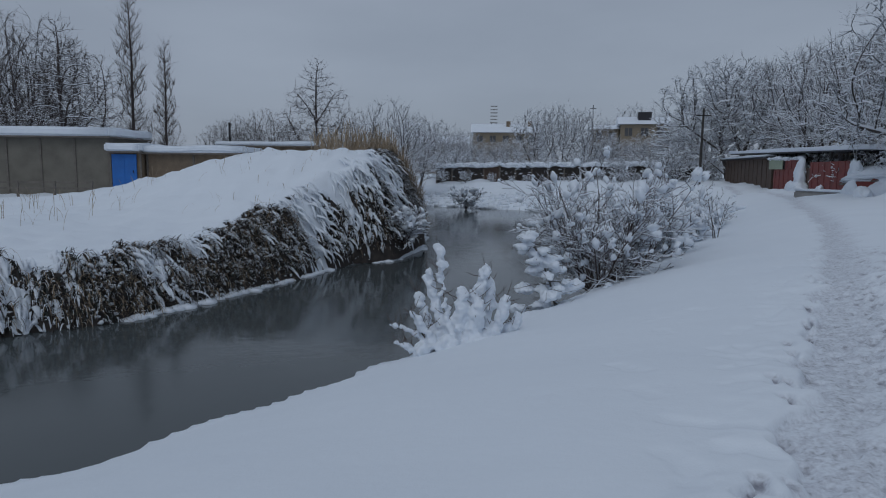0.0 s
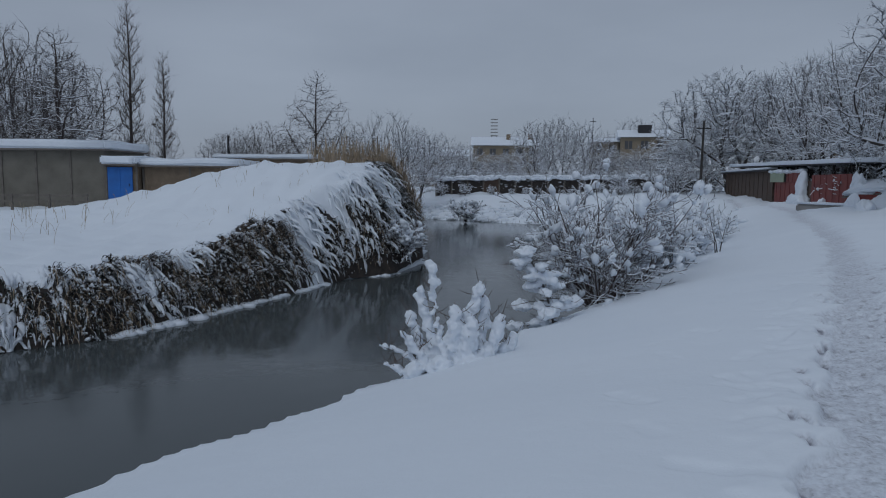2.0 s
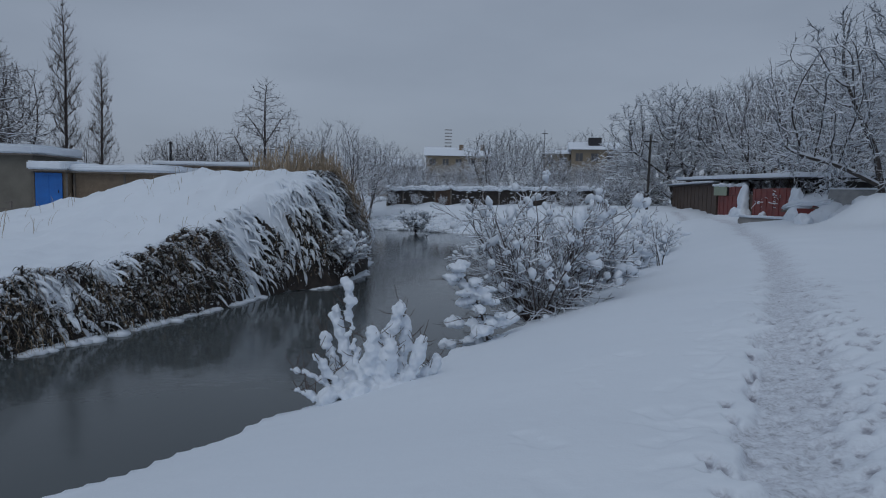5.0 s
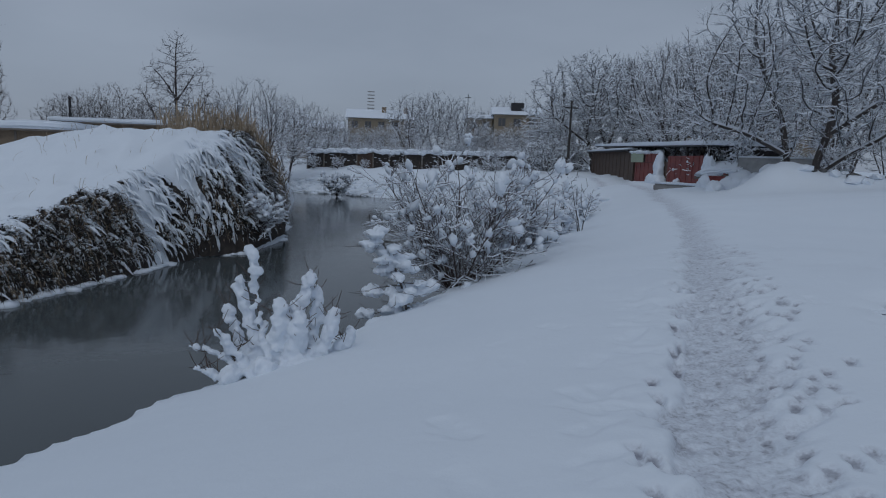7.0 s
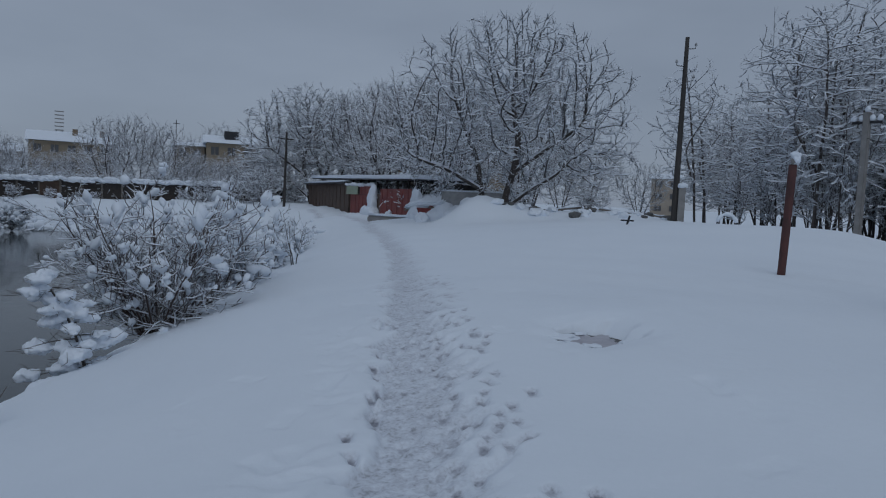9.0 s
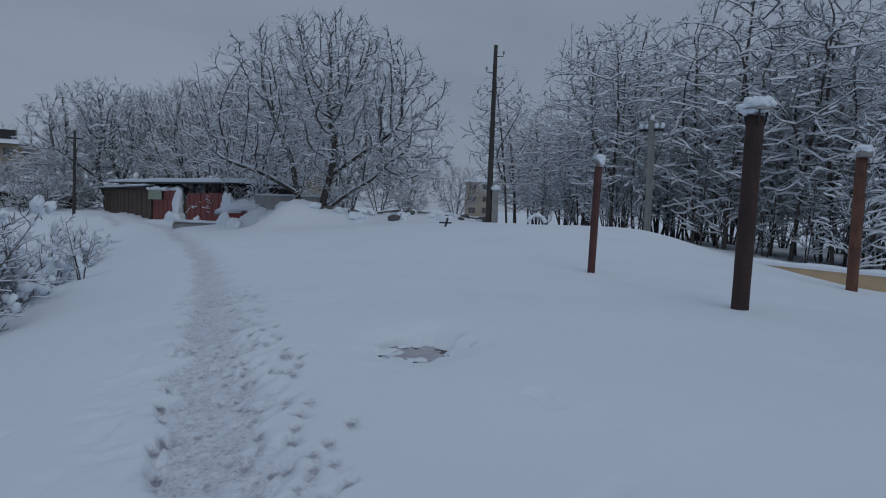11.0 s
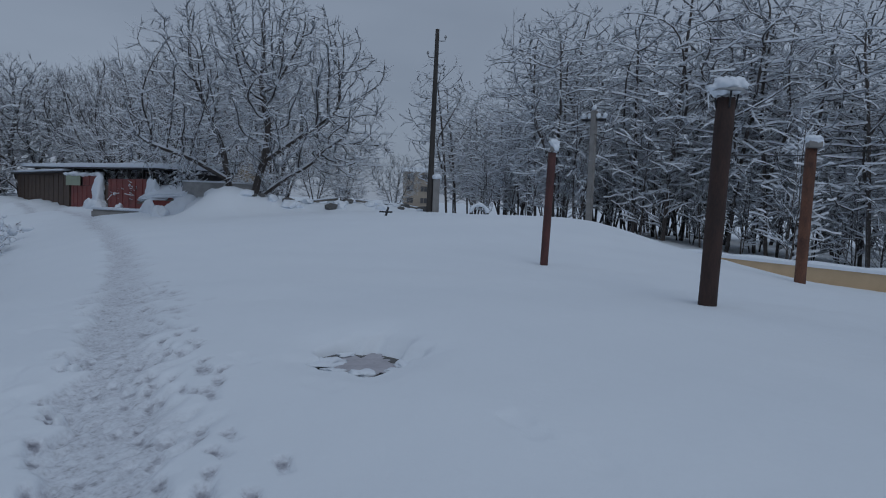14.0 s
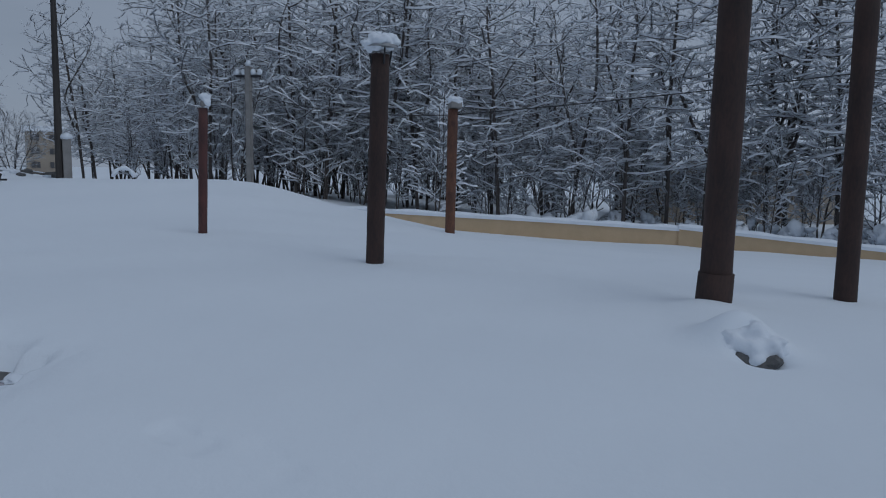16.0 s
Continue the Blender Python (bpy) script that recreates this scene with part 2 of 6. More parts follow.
HEIGHTS_LEFT = [(-13, 24, -0.6), (-10.3, 25.7, -0.7), (-7.7, 26.8, -0.5), (-6, 29.5, 0.7), (-4.8, 27.6, 0.1), (-2.6, 30.6, 1.1), (-6.1, 31.4, 1.75), (-3.3, 32, 1.85),
                (-1, 33.5, 1.85), (-8, 31, 1.35), (-11, 30, 0.35), (-13.7, 28.5, -0.4), (-16.4, 38.6, 0.0), (-30, 35, -0.1), (-3, 40, 1.7), (-2, 50, 1.5),
                (-3, 64, 0.4), (-10, 45, 0.7), (-20, 60, 0.1), (-40, 60, 0.1), (-14, 20, -0.75), (-20, 14, -0.7), (-60, 0, -0.5), (-60, 100, 0), (-100, 40, 0)]


def distance_to(line, x, y):
    best = np.full(x.shape, 1e9)
    for (ax, ay), (bx, by) in zip(line, line[1:]):
        ux, uy = bx - ax, by - ay
        s = np.clip(((x - ax) * ux + (y - ay) * uy) / (ux * ux + uy * uy), 0, 1)
        best = np.minimum(best, np.hypot(x - ax - s * ux, y - ay - s * uy))
    return best


def inside(poly, x, y):
    odd = np.zeros(x.shape, bool)
    for (ax, ay), (bx, by) in zip(poly, poly[1:] + poly[:1]):
        if ay != by:
            odd ^= ((ay > y) != (by > y)) & (x < (bx - ax) * (y - ay) / (by - ay) + ax)
    return odd


def thin_plate(points):
    p = np.array(points, float)
    n = len(p)
    r = np.hypot(p[:, None, 0] - p[None, :, 0], p[:, None, 1] - p[None, :, 1])
    a = np.zeros((n + 3, n + 3))
    a[:n, :n] = r * r * np.log(r + 1e-9)
    a[:n, n], a[:n, n + 1:] = 1, p[:, :2]
    a[n:, :n] = a[:n, n:].T
    w = np.linalg.solve(a + np.eye(n + 3) * 1e-9, np.concatenate([p[:, 2], [0, 0, 0]]))

    def value(x, y):
        z = w[n] + w[n + 1] * x + w[n + 2] * y
        for i in range(n):
            q = (x - p[i, 0]) ** 2 + (y - p[i, 1]) ** 2
            z = z + w[i] * 0.5 * q * np.log(q + 1e-12)
        return z
    return value


def smooth(v):
    v = np.clip(v, 0, 1)
    return v * v * (3 - 2 * v)


def waves(x, y, seed, count, size):
    """A gentle unevenness, about one unit high."""
    g = np.random.RandomState(seed)
    z = 0
    for _ in range(count):
        a, k, f = g.uniform(0, 6.28), g.uniform(0.6, 1.8) * 6.28 / size, g.uniform(0, 6.28)
        z = z + np.sin(k * (np.cos(a) * x + np.sin(a) * y) + f)
    return z / count ** 0.5


LAND_RIGHT = EDGE + [(-900, 400), (-900, 900), (900, 900), (900, -900), (-110, -900)]
LAND_LEFT = LEFT + [(-900, 380), (-900, -900), (-120, -900)]
TRACK_RIGHT = TRACK + [(900, 79), (900, -900), (-12, -900)]
RIGHT_TOP, LEFT_TOP = thin_plate(HEIGHTS_RIGHT), thin_plate(HEIGHTS_LEFT)
MOUNDS = [(22.2, 30.2, 1.35, 1.5), (23.9, 28.7, 0.55, 1.3), (25.2, 27.4, 0.35, 1.0), (26.3, 26.3, 0.4, 1.0), (27.4, 24.9, 0.3, 0.9), (9.18, 3.3, 0.27, 0.29), (8.90, 3.23, -0.2, 0.15), (10.3, 3.25, 0.08, 0.3), (21.8, 36.6, 0.15, 1.4), (23.6, 36.2, 0.3, 1.3)]


def prints():
    """Footprints on and beside the trodden path: x, y, turn, depth."""
    g = random.Random(5)
    out = []
    line = [Vector(p) for p in TRACK]
    for a, b in zip(line[2:9], line[3:10]):
        d = (b - a).normalized()
        s = Vector((d.y, -d.x))
        ahead = math.atan2(d.y, d.x)
        for lo, hi, gap, deep, turn in ((-0.32, 0.25, 0.075, (0.012, 0.03), 0.4), (0.12, 0.62, 0.075, (0.02, 0.04), 0.35), (0.6, 0.85, 2.2, (0.025, 0.045), 0.3),
                                        (-0.5, -0.33, 0.30, (0.04, 0.07), 0.3), (-1.0, -0.5, 0.28, (-0.024, -0.008), 1.6), (-2.0, -0.9, 0.6, (-0.02, -0.008), 1.6), (0.8, 2.2, 0.8, (-0.02, -0.01), 0.6)):
            for i in range(max(1, int((b - a).length / gap))):
                p = a.lerp(b, g.random()) + s * g.uniform(lo, hi)
                out.append((p.x, p.y, ahead + g.gauss(0, turn), g.uniform(*deep)))
    return out


PRINTS = prints()
HOLE = (7.2, 8.02)


def height(x, y, detail=True):
    x, y = np.asarray(x, float), np.asarray(y, float)
    far = smooth((np.hypot(x - 5, y - 25) - 70) / 60)
    de = distance_to(EDGE, x, y) * np.where(inside(LAND_RIGHT, x, y), 1, -1)
    dl = distance_to(LEFT, x, y) * np.where(inside(LAND_LEFT, x, y), 1, -1)
    right = np.clip(RIGHT_TOP(x, y), -1.4, 1.2) * (1 - far)
    fw = smooth((y - 44) / 12)
    drop = (0.88 + 1.44 * fw) * np.clip(1 - (de + 0.35) / (4.65 + 9 * fw), 0, 1) ** (1.55 - 0.5 * fw) + fw * 0.12 * waves(x, y, 31, 6, 3.0)
    right = right - drop + 0.016 * waves(x, y, 3, 6, 2.5) + 0.004 * waves(x, y, 4, 6, 0.9)
    for mx, my, mz, mr in MOUNDS:
        right = right + mz * np.exp(-((x - mx) ** 2 + (y - my) ** 2) / (mr * mr))
    left = np.clip(LEFT_TOP(x, y), -1.0, 2.1) * (1 - far) + 0.06 * waves(x, y, 7, 6, 2.2) + 0.055 * waves(x, y, 8, 6, 1.0) + 0.02 * waves(x, y, 9, 6, 0.5)
    z = np.full(x.shape, -3.3)
    over = smooth((de + 0.85 + 0.08 * waves(x, y, 11, 5, 1.1)) / 0.45)
    z = z + (right + 3.3) * np.where(de > -1.6, over, 0)
    overl = np.clip((dl + 0.3) / 1.85, 0, 1) ** 0.58
    z = np.where(dl > -0.6, np.maximum(z, -3.3 + (left + 3.3) * overl), z)
    dt = distance_to(TRACK, x, y)
    side = dt * np.where(inside(TRACK_RIGHT, x, y), 1, -1)
    wob = 0.07 * waves(x, y, 21, 5, 0.8) + 0.05 * waves(x, y, 22, 5, 0.3)
    lane = smooth((0.40 + wob + side) / 0.10) * smooth((0.46 + 1.4 * wob - side) / 0.42)
    z = z - 0.075 * lane + 0.02 * np.exp(-((side + 0.55 + wob) / 0.14) ** 2) * (0.7 + 0.5 * waves(x, y, 23, 4, 0.5)) * np.exp(-np.hypot(x - 4, y - 6) / 14)
    z = z + 0.005 * lane * waves(x, y, 27, 9, 0.13)
    trod = lane * np.clip(0.56 - 0.3 * np.clip(side + 0.1, 0, 0.5) + 0.05 * waves(x, y, 25, 4, 1.2) + 0.09 * waves(x, y, 26, 6, 0.35) + 0.08 * waves(x, y, 28, 9, 0.14), 0.15, 0.63)
    if detail:
        near = (np.abs(x - 5) < 8) & (np.abs(y - 8) < 8)
        ix = np.flatnonzero(near.ravel())
        fx, fy, fz, ft = x.ravel()[ix], y.ravel()[ix], np.zeros(len(ix)), trod.ravel()[ix]
        for px, py, a, dep in PRINTS:
            c = np.flatnonzero((np.abs(fx - px) < 0.4) & (np.abs(fy - py) < 0.4))
            if len(c):
                u = (fx[c] - px) * math.cos(a) + (fy[c] - py) * math.sin(a)
                v = -(fx[c] - px) * math.sin(a) + (fy[c] - py) * math.cos(a)
                soft = 1.0 if dep > 0 else 1.9
                v = v / (1 - 0.28 * np.exp(-((u + 0.03) / 0.04) ** 2))
                k = np.exp(-((np.abs(u) / (0.095 * soft)) ** 7 + (np.abs(v) / (0.042 * soft)) ** 5))
                fz[c] = np.minimum(fz[c], -abs(dep) * k)
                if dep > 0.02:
                    # each print also carries its shade in 'trodden', strongest towards the toe
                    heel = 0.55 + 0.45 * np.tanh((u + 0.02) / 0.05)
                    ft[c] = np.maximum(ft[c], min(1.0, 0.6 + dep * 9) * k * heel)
        hx, hy = (fx - HOLE[0]) * 0.78 + (fy - HOLE[1]) * -0.62, (fx - HOLE[0]) * 0.62 + (fy - HOLE[1]) * 0.78
        hr = np.hypot(hx / 0.36, hy / 0.44) + 0.10 * np.sin(5 * np.arctan2(hy, hx)) + 0.06 * np.sin(9 * np.arctan2(hy, hx) + 1)
        fz = fz - 0.20 * smooth((1.12 - hr) / 0.25) - 0.05 * np.exp(-((hr - 1.1) / 0.5) ** 2)
        zr, tr = z.ravel().copy(), trod.ravel().copy()
        zr[ix] += fz
        tr[ix] = ft
        z, trod = zr.reshape(x.shape), tr.reshape(x.shape)
    return z, trod


def ground_z(x, y):
    return float(height(np.array([x]), np.array([y]), False)[0][0])


def axis(stops):
    """Grid lines from (start, step) pairs, the last start ending the axis."""
    out = []
    for (a, s), (b, _) in zip(stops, stops[1:]):
        n = max(1, round((b - a) / s))
        out += [a + (b - a) * i / n for i in range(n)]
    return np.array(out + [stops[-1][0]])


def build_ground():
    gx = axis([(-1500, 300), (-300, 50), (-60, 5), (-24, 0.8), (-14, 0.25), (-3, 0.13), (1.9, 0.022), (7.4, 0.13), (8.5, 0.045), (9.5, 0.13), (14, 0.35), (32, 0.8), (60, 5), (300, 50), (1500, 0)])
    gy = axis([(-1500, 300), (-300, 50), (-60, 5), (-10, 0.8), (2, 0.12), (2.8, 0.045), (3.5, 0.022), (10.2, 0.1), (17, 0.25), (36, 0.5), (90, 4), (300, 50), (1500, 0)])
    x, y = np.meshgrid(gx, gy)
    z, trod = height(x, y)
    nx, ny = len(gx), len(gy)
    co = np.stack([x, y, z], -1).reshape(-1, 3)
    i = np.arange(nx * ny).reshape(ny, nx)
    f = np.stack([i[:-1, :-1], i[:-1, 1:], i[1:, 1:], i[1:, :-1]], -1).reshape(-1, 4)
    me = bpy.data.meshes.new("ground")
    me.vertices.add(len(co))
    me.vertices.foreach_set("co", co.ravel())
    me.loops.add(f.size)
    me.loops.foreach_set("vertex_index", f.ravel().astype(np.int32))
    me.polygons.add(len(f))
    me.polygons.foreach_set("loop_start", np.arange(0, f.size, 4, dtype=np.int32))
    me.update(calc_edges=True)
    me.polygons.foreach_set("use_smooth", np.ones(len(f), bool))
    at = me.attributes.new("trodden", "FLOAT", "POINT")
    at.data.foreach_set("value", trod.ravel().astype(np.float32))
    me.materials.append(GROUND)
    return tagged(new("ground", me), "deep fresh snow with a narrow trodden slushy footpath", "ground", kind="structure")


build_ground()


def mesh_object(name, verts, faces, mat, smooth_faces=True):
    me = bpy.data.meshes.new(name)
    me.from_pydata(verts, [], faces)
    me.update()
    if smooth_faces:
        me.polygons.foreach_set("use_smooth", np.ones(len(me.polygons), bool))
    me.materials.append(mat)
    return new(name, me)


river = mesh_object("water", [(-60, -40, WATER_Z), (40, -40, WATER_Z), (40, 100, WATER_Z), (-60, 100, WATER_Z)], [(0, 1, 2, 3)], WATER, False)
tagged(river, "dark still river water between snowy banks", "river", kind="structure")

# ---- building helpers ----
def thing(name, x, y, z, label, category, group="", rz=0.0):
    ob = tagged(new(name), label, category, group)
    ob.matrix_world = pose(x, y, z, 0, 0, rz)
    return ob


def attach(ob, parent, label=""):
    ob.parent = parent
    return tagged(ob, label)


def part(name, bm, mat, parent, label="", flat=True):
    """One mesh under a thing or part, in the parent's own space."""
    me = bpy.data.meshes.new(name)
    bm.to_mesh(me)
    bm.free()
    if not flat:
        me.polygons.foreach_set("use_smooth", np.ones(len(me.polygons), bool))
    me.materials.append(mat)
    return attach(new(name, me), parent, label)


def box(bm, x0, x1, y0, y1, z0, z1, bevel=0.0, turn=None):
    made = bmesh.ops.create_cube(bm, size=1.0)["verts"]
    for v in made:
        v.co = Vector((x0 + (v.co.x + 0.5) * (x1 - x0), y0 + (v.co.y + 0.5) * (y1 - y0), z0 + (v.co.z + 0.5) * (z1 - z0)))
    if bevel:
        edges = {e for v in made for e in v.link_edges}
        made = bmesh.ops.bevel(bm, geom=list(edges), offset=bevel, segments=2, affect="EDGES")["verts"]
    if turn:
        bmesh.ops.transform(bm, matrix=turn, verts=list(made))
    return made


def tube(verts, faces, points, radii, sides):
    """A tapered tube along points, appended to the lists."""
    start = len(verts)
    for i, p in enumerate(points):
        d = (points[min(i + 1, len(points) - 1)] - points[max(i - 1, 0)])
        d = d.normalized() if d.length > 1e-6 else Vector((0, 0, 1))
        u = d.cross(Vector((0.31, 0.17, 0.93)) if abs(d.z) < 0.9 else Vector((1, 0.1, 0))).normalized()
        w = d.cross(u)
        for k in range(sides):
            a = 2 * math.pi * k / sides
            verts.append(p + (u * math.cos(a) + w * math.sin(a)) * radii[i])
    for i in range(len(points) - 1):
        for k in range(sides):
            a, b = start + i * sides + k, start + i * sides + (k + 1) % sides
            faces.append((a, b, b + sides, a + sides))


def ridge(verts, faces, points, radii, rise, rng):
    """A rounded ridge of snow lying along the upper side of a branch."""
    start, n = len(verts), len(points)
    for i, p in enumerate(points):
        d = (points[min(i + 1, n - 1)] - points[max(i - 1, 0)])
        d = d.normalized() if d.length > 1e-6 else Vector((1, 0, 0))
        flat = max(0.0, 1 - abs(d.z) ** 2)
        side = Vector((d.y, -d.x, 0))
        side = side.normalized() if side.length > 1e-4 else Vector((1, 0, 0))
        h = rise * flat * rng.uniform(0.55, 1.35) + radii[i] * (0.2 + 0.8 * flat)
        wdt = radii[i] + rise * 0.38 * flat
        up = Vector((0, 0, 1))
        c = p + up * radii[i] * 0.25
        verts += [c - side * wdt, c - side * wdt * 0.5 + up * h * 0.85, c + side * wdt * 0.5 + up * h * 0.85, c + side * wdt]
    for i in range(n - 1):
        for k in range(3):
            a = start + i * 4 + k
            faces.append((a, a + 1, a + 5, a + 4))


def spike(verts, faces, pts, r):
    """A last thin twig: three faces that meet in a point."""
    d = (pts[1] - pts[0]).normalized()
    u = d.cross(Vector((0.31, 0.17, 0.93))).normalized() * r
    w = d.cross(u)
    k = len(verts)
    verts += [pts[0] + u, pts[0] - u * 0.5 + w * 0.87, pts[0] - u * 0.5 - w * 0.87, pts[1]]
    faces += [(k, k + 1, k + 3), (k + 1, k + 2, k + 3), (k + 2, k, k + 3)]


def strip(verts, faces, pts, r, rise):
    """Snow along a last twig: a wedge with two sides and a crest."""
    d = pts[1] - pts[0]
    flat = 1 - (d.normalized().z) ** 2
    side = Vector((d.y, -d.x, 0))
    side = (side.normalized() if side.length > 1e-4 else Vector((1, 0, 0))) * (r + rise * 0.45 * flat)
    k, top = len(verts), Vector((0, 0, rise * flat + r))
    verts += [pts[0] - side, pts[0] + top, pts[0] + side, pts[1] - side * 0.5, pts[1] + top * 0.6, pts[1] + side * 0.5]
    faces += [(k, k + 1, k + 4, k + 3), (k + 1, k + 2, k + 5, k + 4)]


def colonize(seed, stems, pods, count, step=0.4, reach=3.0, kill=0.6, up=0.08, wander=0.22, twig=0.011, power=2.35, fringe=1.0, sprig=0.5, limit=150):
    """Branches that grow towards points strewn through the crown's hulls: lists of (points, radii, level)."""
    g = np.random.RandomState(seed)
    share = np.array([p[6] for p in pods], float)
    pick = g.choice(len(pods), count, p=share / share.sum())
    hull = np.array([p[:6] for p in pods])[pick]
    ray = g.normal(size=(count, 3))
    ray /= np.linalg.norm(ray, axis=1)[:, None]
    goal = hull[:, :3] + ray * hull[:, 3:] * (g.rand(count) ** 0.42)[:, None]
    goal = goal[goal[:, 2] > 0.5]
    node, parent, kids = [], [], []
    for line in stems:
        line = [np.array(p, float) for p in line]
        last = -1
        for a, b in zip(line, line[1:]):
            n = max(1, int(np.linalg.norm(b - a) / step))
            for k in range(n + (b is line[-1])):
                node.append(a + (b - a) * k / n + (g.normal(size=3) * 0.035 * step if last >= 0 else 0))
                parent.append(last)
                kids.append(0)
                if last >= 0:
                    kids[last] += 1
                last = len(node) - 1
    near = np.zeros(len(goal), int)
    dist = np.full(len(goal), 1e9)

    def meet(first):
        if len(goal) and first < len(node):
            new_n = np.array(node[first:])
            d = np.linalg.norm(goal[:, None, :] - new_n[None], axis=2)
            k = d.argmin(1)
            m = d[np.arange(len(goal)), k]
            closer = m < dist
            near[closer], dist[closer] = k[closer] + first, m[closer]
    meet(0)
    for _ in range(limit):
        live = np.flatnonzero(dist < reach)
        if not len(live):
            break
        pos = np.array(node)
        pull = np.zeros_like(pos)
        np.add.at(pull, near[live], (goal[live] - pos[near[live]]) / dist[live][:, None])
        first = len(node)
        for k in np.unique(near[live]):
            if kids[k] > 2:
                continue
            d = pull[k] / (np.linalg.norm(pull[k]) + 1e-9) + g.normal(size=3) * wander
            d[2] += up
            node.append(pos[k] + d / np.linalg.norm(d) * step)
            parent.append(int(k))
            kids.append(0)
            kids[k] += 1
        if len(node) == first:
            break
        meet(first)
        keep = dist > kill
        goal, near, dist = goal[keep], near[keep], dist[keep]
    total = len(node)
    heavy = np.zeros(total)
    rad = np.zeros(total)
    below = [[] for _ in range(total)]
    for k in range(total - 1, -1, -1):
        rad[k] = max(twig, heavy[k] ** (1 / power))
        if parent[k] >= 0:
            heavy[parent[k]] += rad[k] ** power
            below[parent[k]].append(k)
    widest = rad.max()
    out, todo = [], [(k, -1) for k in range(total) if parent[k] < 0]
    while todo:
        k, root = todo.pop()
        chain = [root, k] if root >= 0 else [k]
        while below[k]:
            order = sorted(below[k], key=lambda c: -rad[c])
            todo.extend((c, k) for c in order[1:])
            k = order[0]
            chain.append(k)
        pts = np.array([node[c] for c in chain])
        for _ in range(2):
            if len(pts) > 2:
                pts[1:-1] = pts[1:-1] * 0.5 + (pts[:-2] + pts[2:]) * 0.25
        rr = [rad[c] for c in chain]
        if root >= 0:
            rr[0] = rr[1]
        rr[-1] = twig * 0.6
        line = [Vector(p) for p in pts]
        if len(line) < 2:
            continue
        level = 0 if rr[0] > widest * 0.42 else 1 if rr[0] > twig * 2.6 else 2
        for j in range(1, len(line)):
            if rr[j] > twig * 7:
                continue
            ahead = (line[j] - line[j - 1]).normalized()
            for _ in range(g.poisson(fringe) + (j == len(line) - 1)):
                d = (ahead * 0.8 + Vector(g.normal(size=3)) * 0.5 + Vector((0, 0, up * 1.2))).normalized()
                a = line[j - 1].lerp(line[j], g.rand())
                out.append(([a, a + d * sprig * g.uniform(0.4, 1.3)], [twig * 0.75, twig * 0.3], 3))
        if level == 2 and len(line) > 3:
            line, rr = line[:1] + line[2:-1:2] + line[-1:], rr[:1] + rr[2:-1:2] + rr[-1:]
        out.append((line, rr, level))
    return out


def grow_tree(seed, tall, spread, trunk_r, stems=1, levels=4, first=0.25, upward=0.35, twig=0.012, kids=(7, 6, 5, 4), lean=0.08, shrink=0.62, round_top=0.5, wild=1.0, thick=0.62):
    """Lists of (points, radii, level) for the branches of a bare tree standing at the origin."""
    rng = random.Random(seed)
    out = []

    def branch(p, d, length, r, level):
        n = (7, 4, 3, 1, 1)[level]
        pts, rad = [p.copy()], [r]
        end_r = max(twig * 0.7, r * (0.2 if level < 2 else 0.5))
        for i in range(n):
            d = d + Vector((rng.gauss(0, 1), rng.gauss(0, 1), rng.gauss(0, 0.8))) * (0.06 + 0.06 * level) * wild
            d.z += (upward if level else 0.1) * 0.22
            d.normalize()
            p = p + d * (length / n)
            pts.append(p.copy())
            rad.append(r + (end_r - r) * ((i + 1) / n) ** 0.8)
        out.append((pts, rad, level))
        if level + 1 >= levels:
            return
        count, low = kids[level], (first if level == 0 else 0.15)
        for k in range(count):
            f = low + (1 - low) * (k + rng.random()) / count
            s = min(f, 0.999) * n
            i = int(s)
            q = pts[i].lerp(pts[i + 1], s - i)
            ax = (pts[i + 1] - pts[i]).normalized()
            side = ax.cross(Vector((rng.gauss(0, 1), rng.gauss(0, 1), rng.gauss(0, 0.7)))).normalized()
            ang = rng.uniform(0.6, 1.2)
            nd = ax * math.cos(ang) + side * math.sin(ang)
            g0 = (f - low) / (1 - low)
            nl = (spread * (1 - round_top * g0) if level == 0 else length * shrink * (1.1 - 0.45 * f)) * rng.uniform(0.7, 1.15)
            branch(q, nd, nl, max(twig, rad[i] * (thick if level else thick * 0.89)), level + 1)
    for s in range(stems):
        a = 6.28 * s / stems + rng.random()
        k = lean * (2.2 if stems > 1 else 1)
        d = Vector((math.cos(a) * k, math.sin(a) * k, 1)).normalized()
        foot = Vector((math.cos(a), math.sin(a), 0)) * (trunk_r * 0.9 if stems > 1 else 0) + Vector((0, 0, -0.3))
        branch(foot, d, tall * rng.uniform(0.85, 1.0), trunk_r * (1 if s == 0 else 0.8), 0)
    return out


def tree(name, label, category, branches, bark, snow, seed, group="", far=False, snow_mat=None):
    root = tagged(new(name), label, category, group)
    rng = random.Random(seed)
    tv, tf, bv, bf, sv, sf = [], [], [], [], [], []
    for pts, rad, level in branches:
        if level == 3 and len(pts) == 2:
            spike(bv, bf, pts, rad[0])
            if snow > 0.02:
                strip(sv, sf, pts, rad[0], snow * 0.4 * rng.uniform(0.4, 1.3))
            continue
        if level == 0:
            tube(tv, tf, pts, rad, 5 if far else 8)
        else:
            tube(bv, bf, pts, rad, 3 if (level > 1 or far) else 5)
        if snow:
            ridge(sv, sf, pts, rad, snow * (1.0 if level < 3 else 0.55), rng)
    attach(mesh_object("trunk", tv, tf, bark), root)
    if bv:
        attach(mesh_object("crown", bv, bf, bark), root)
    if sv:
        attach(mesh_object("snow", sv, sf, snow_mat or SNOW_TWIG, True), root, "fresh snow lying along the branches")
    return root


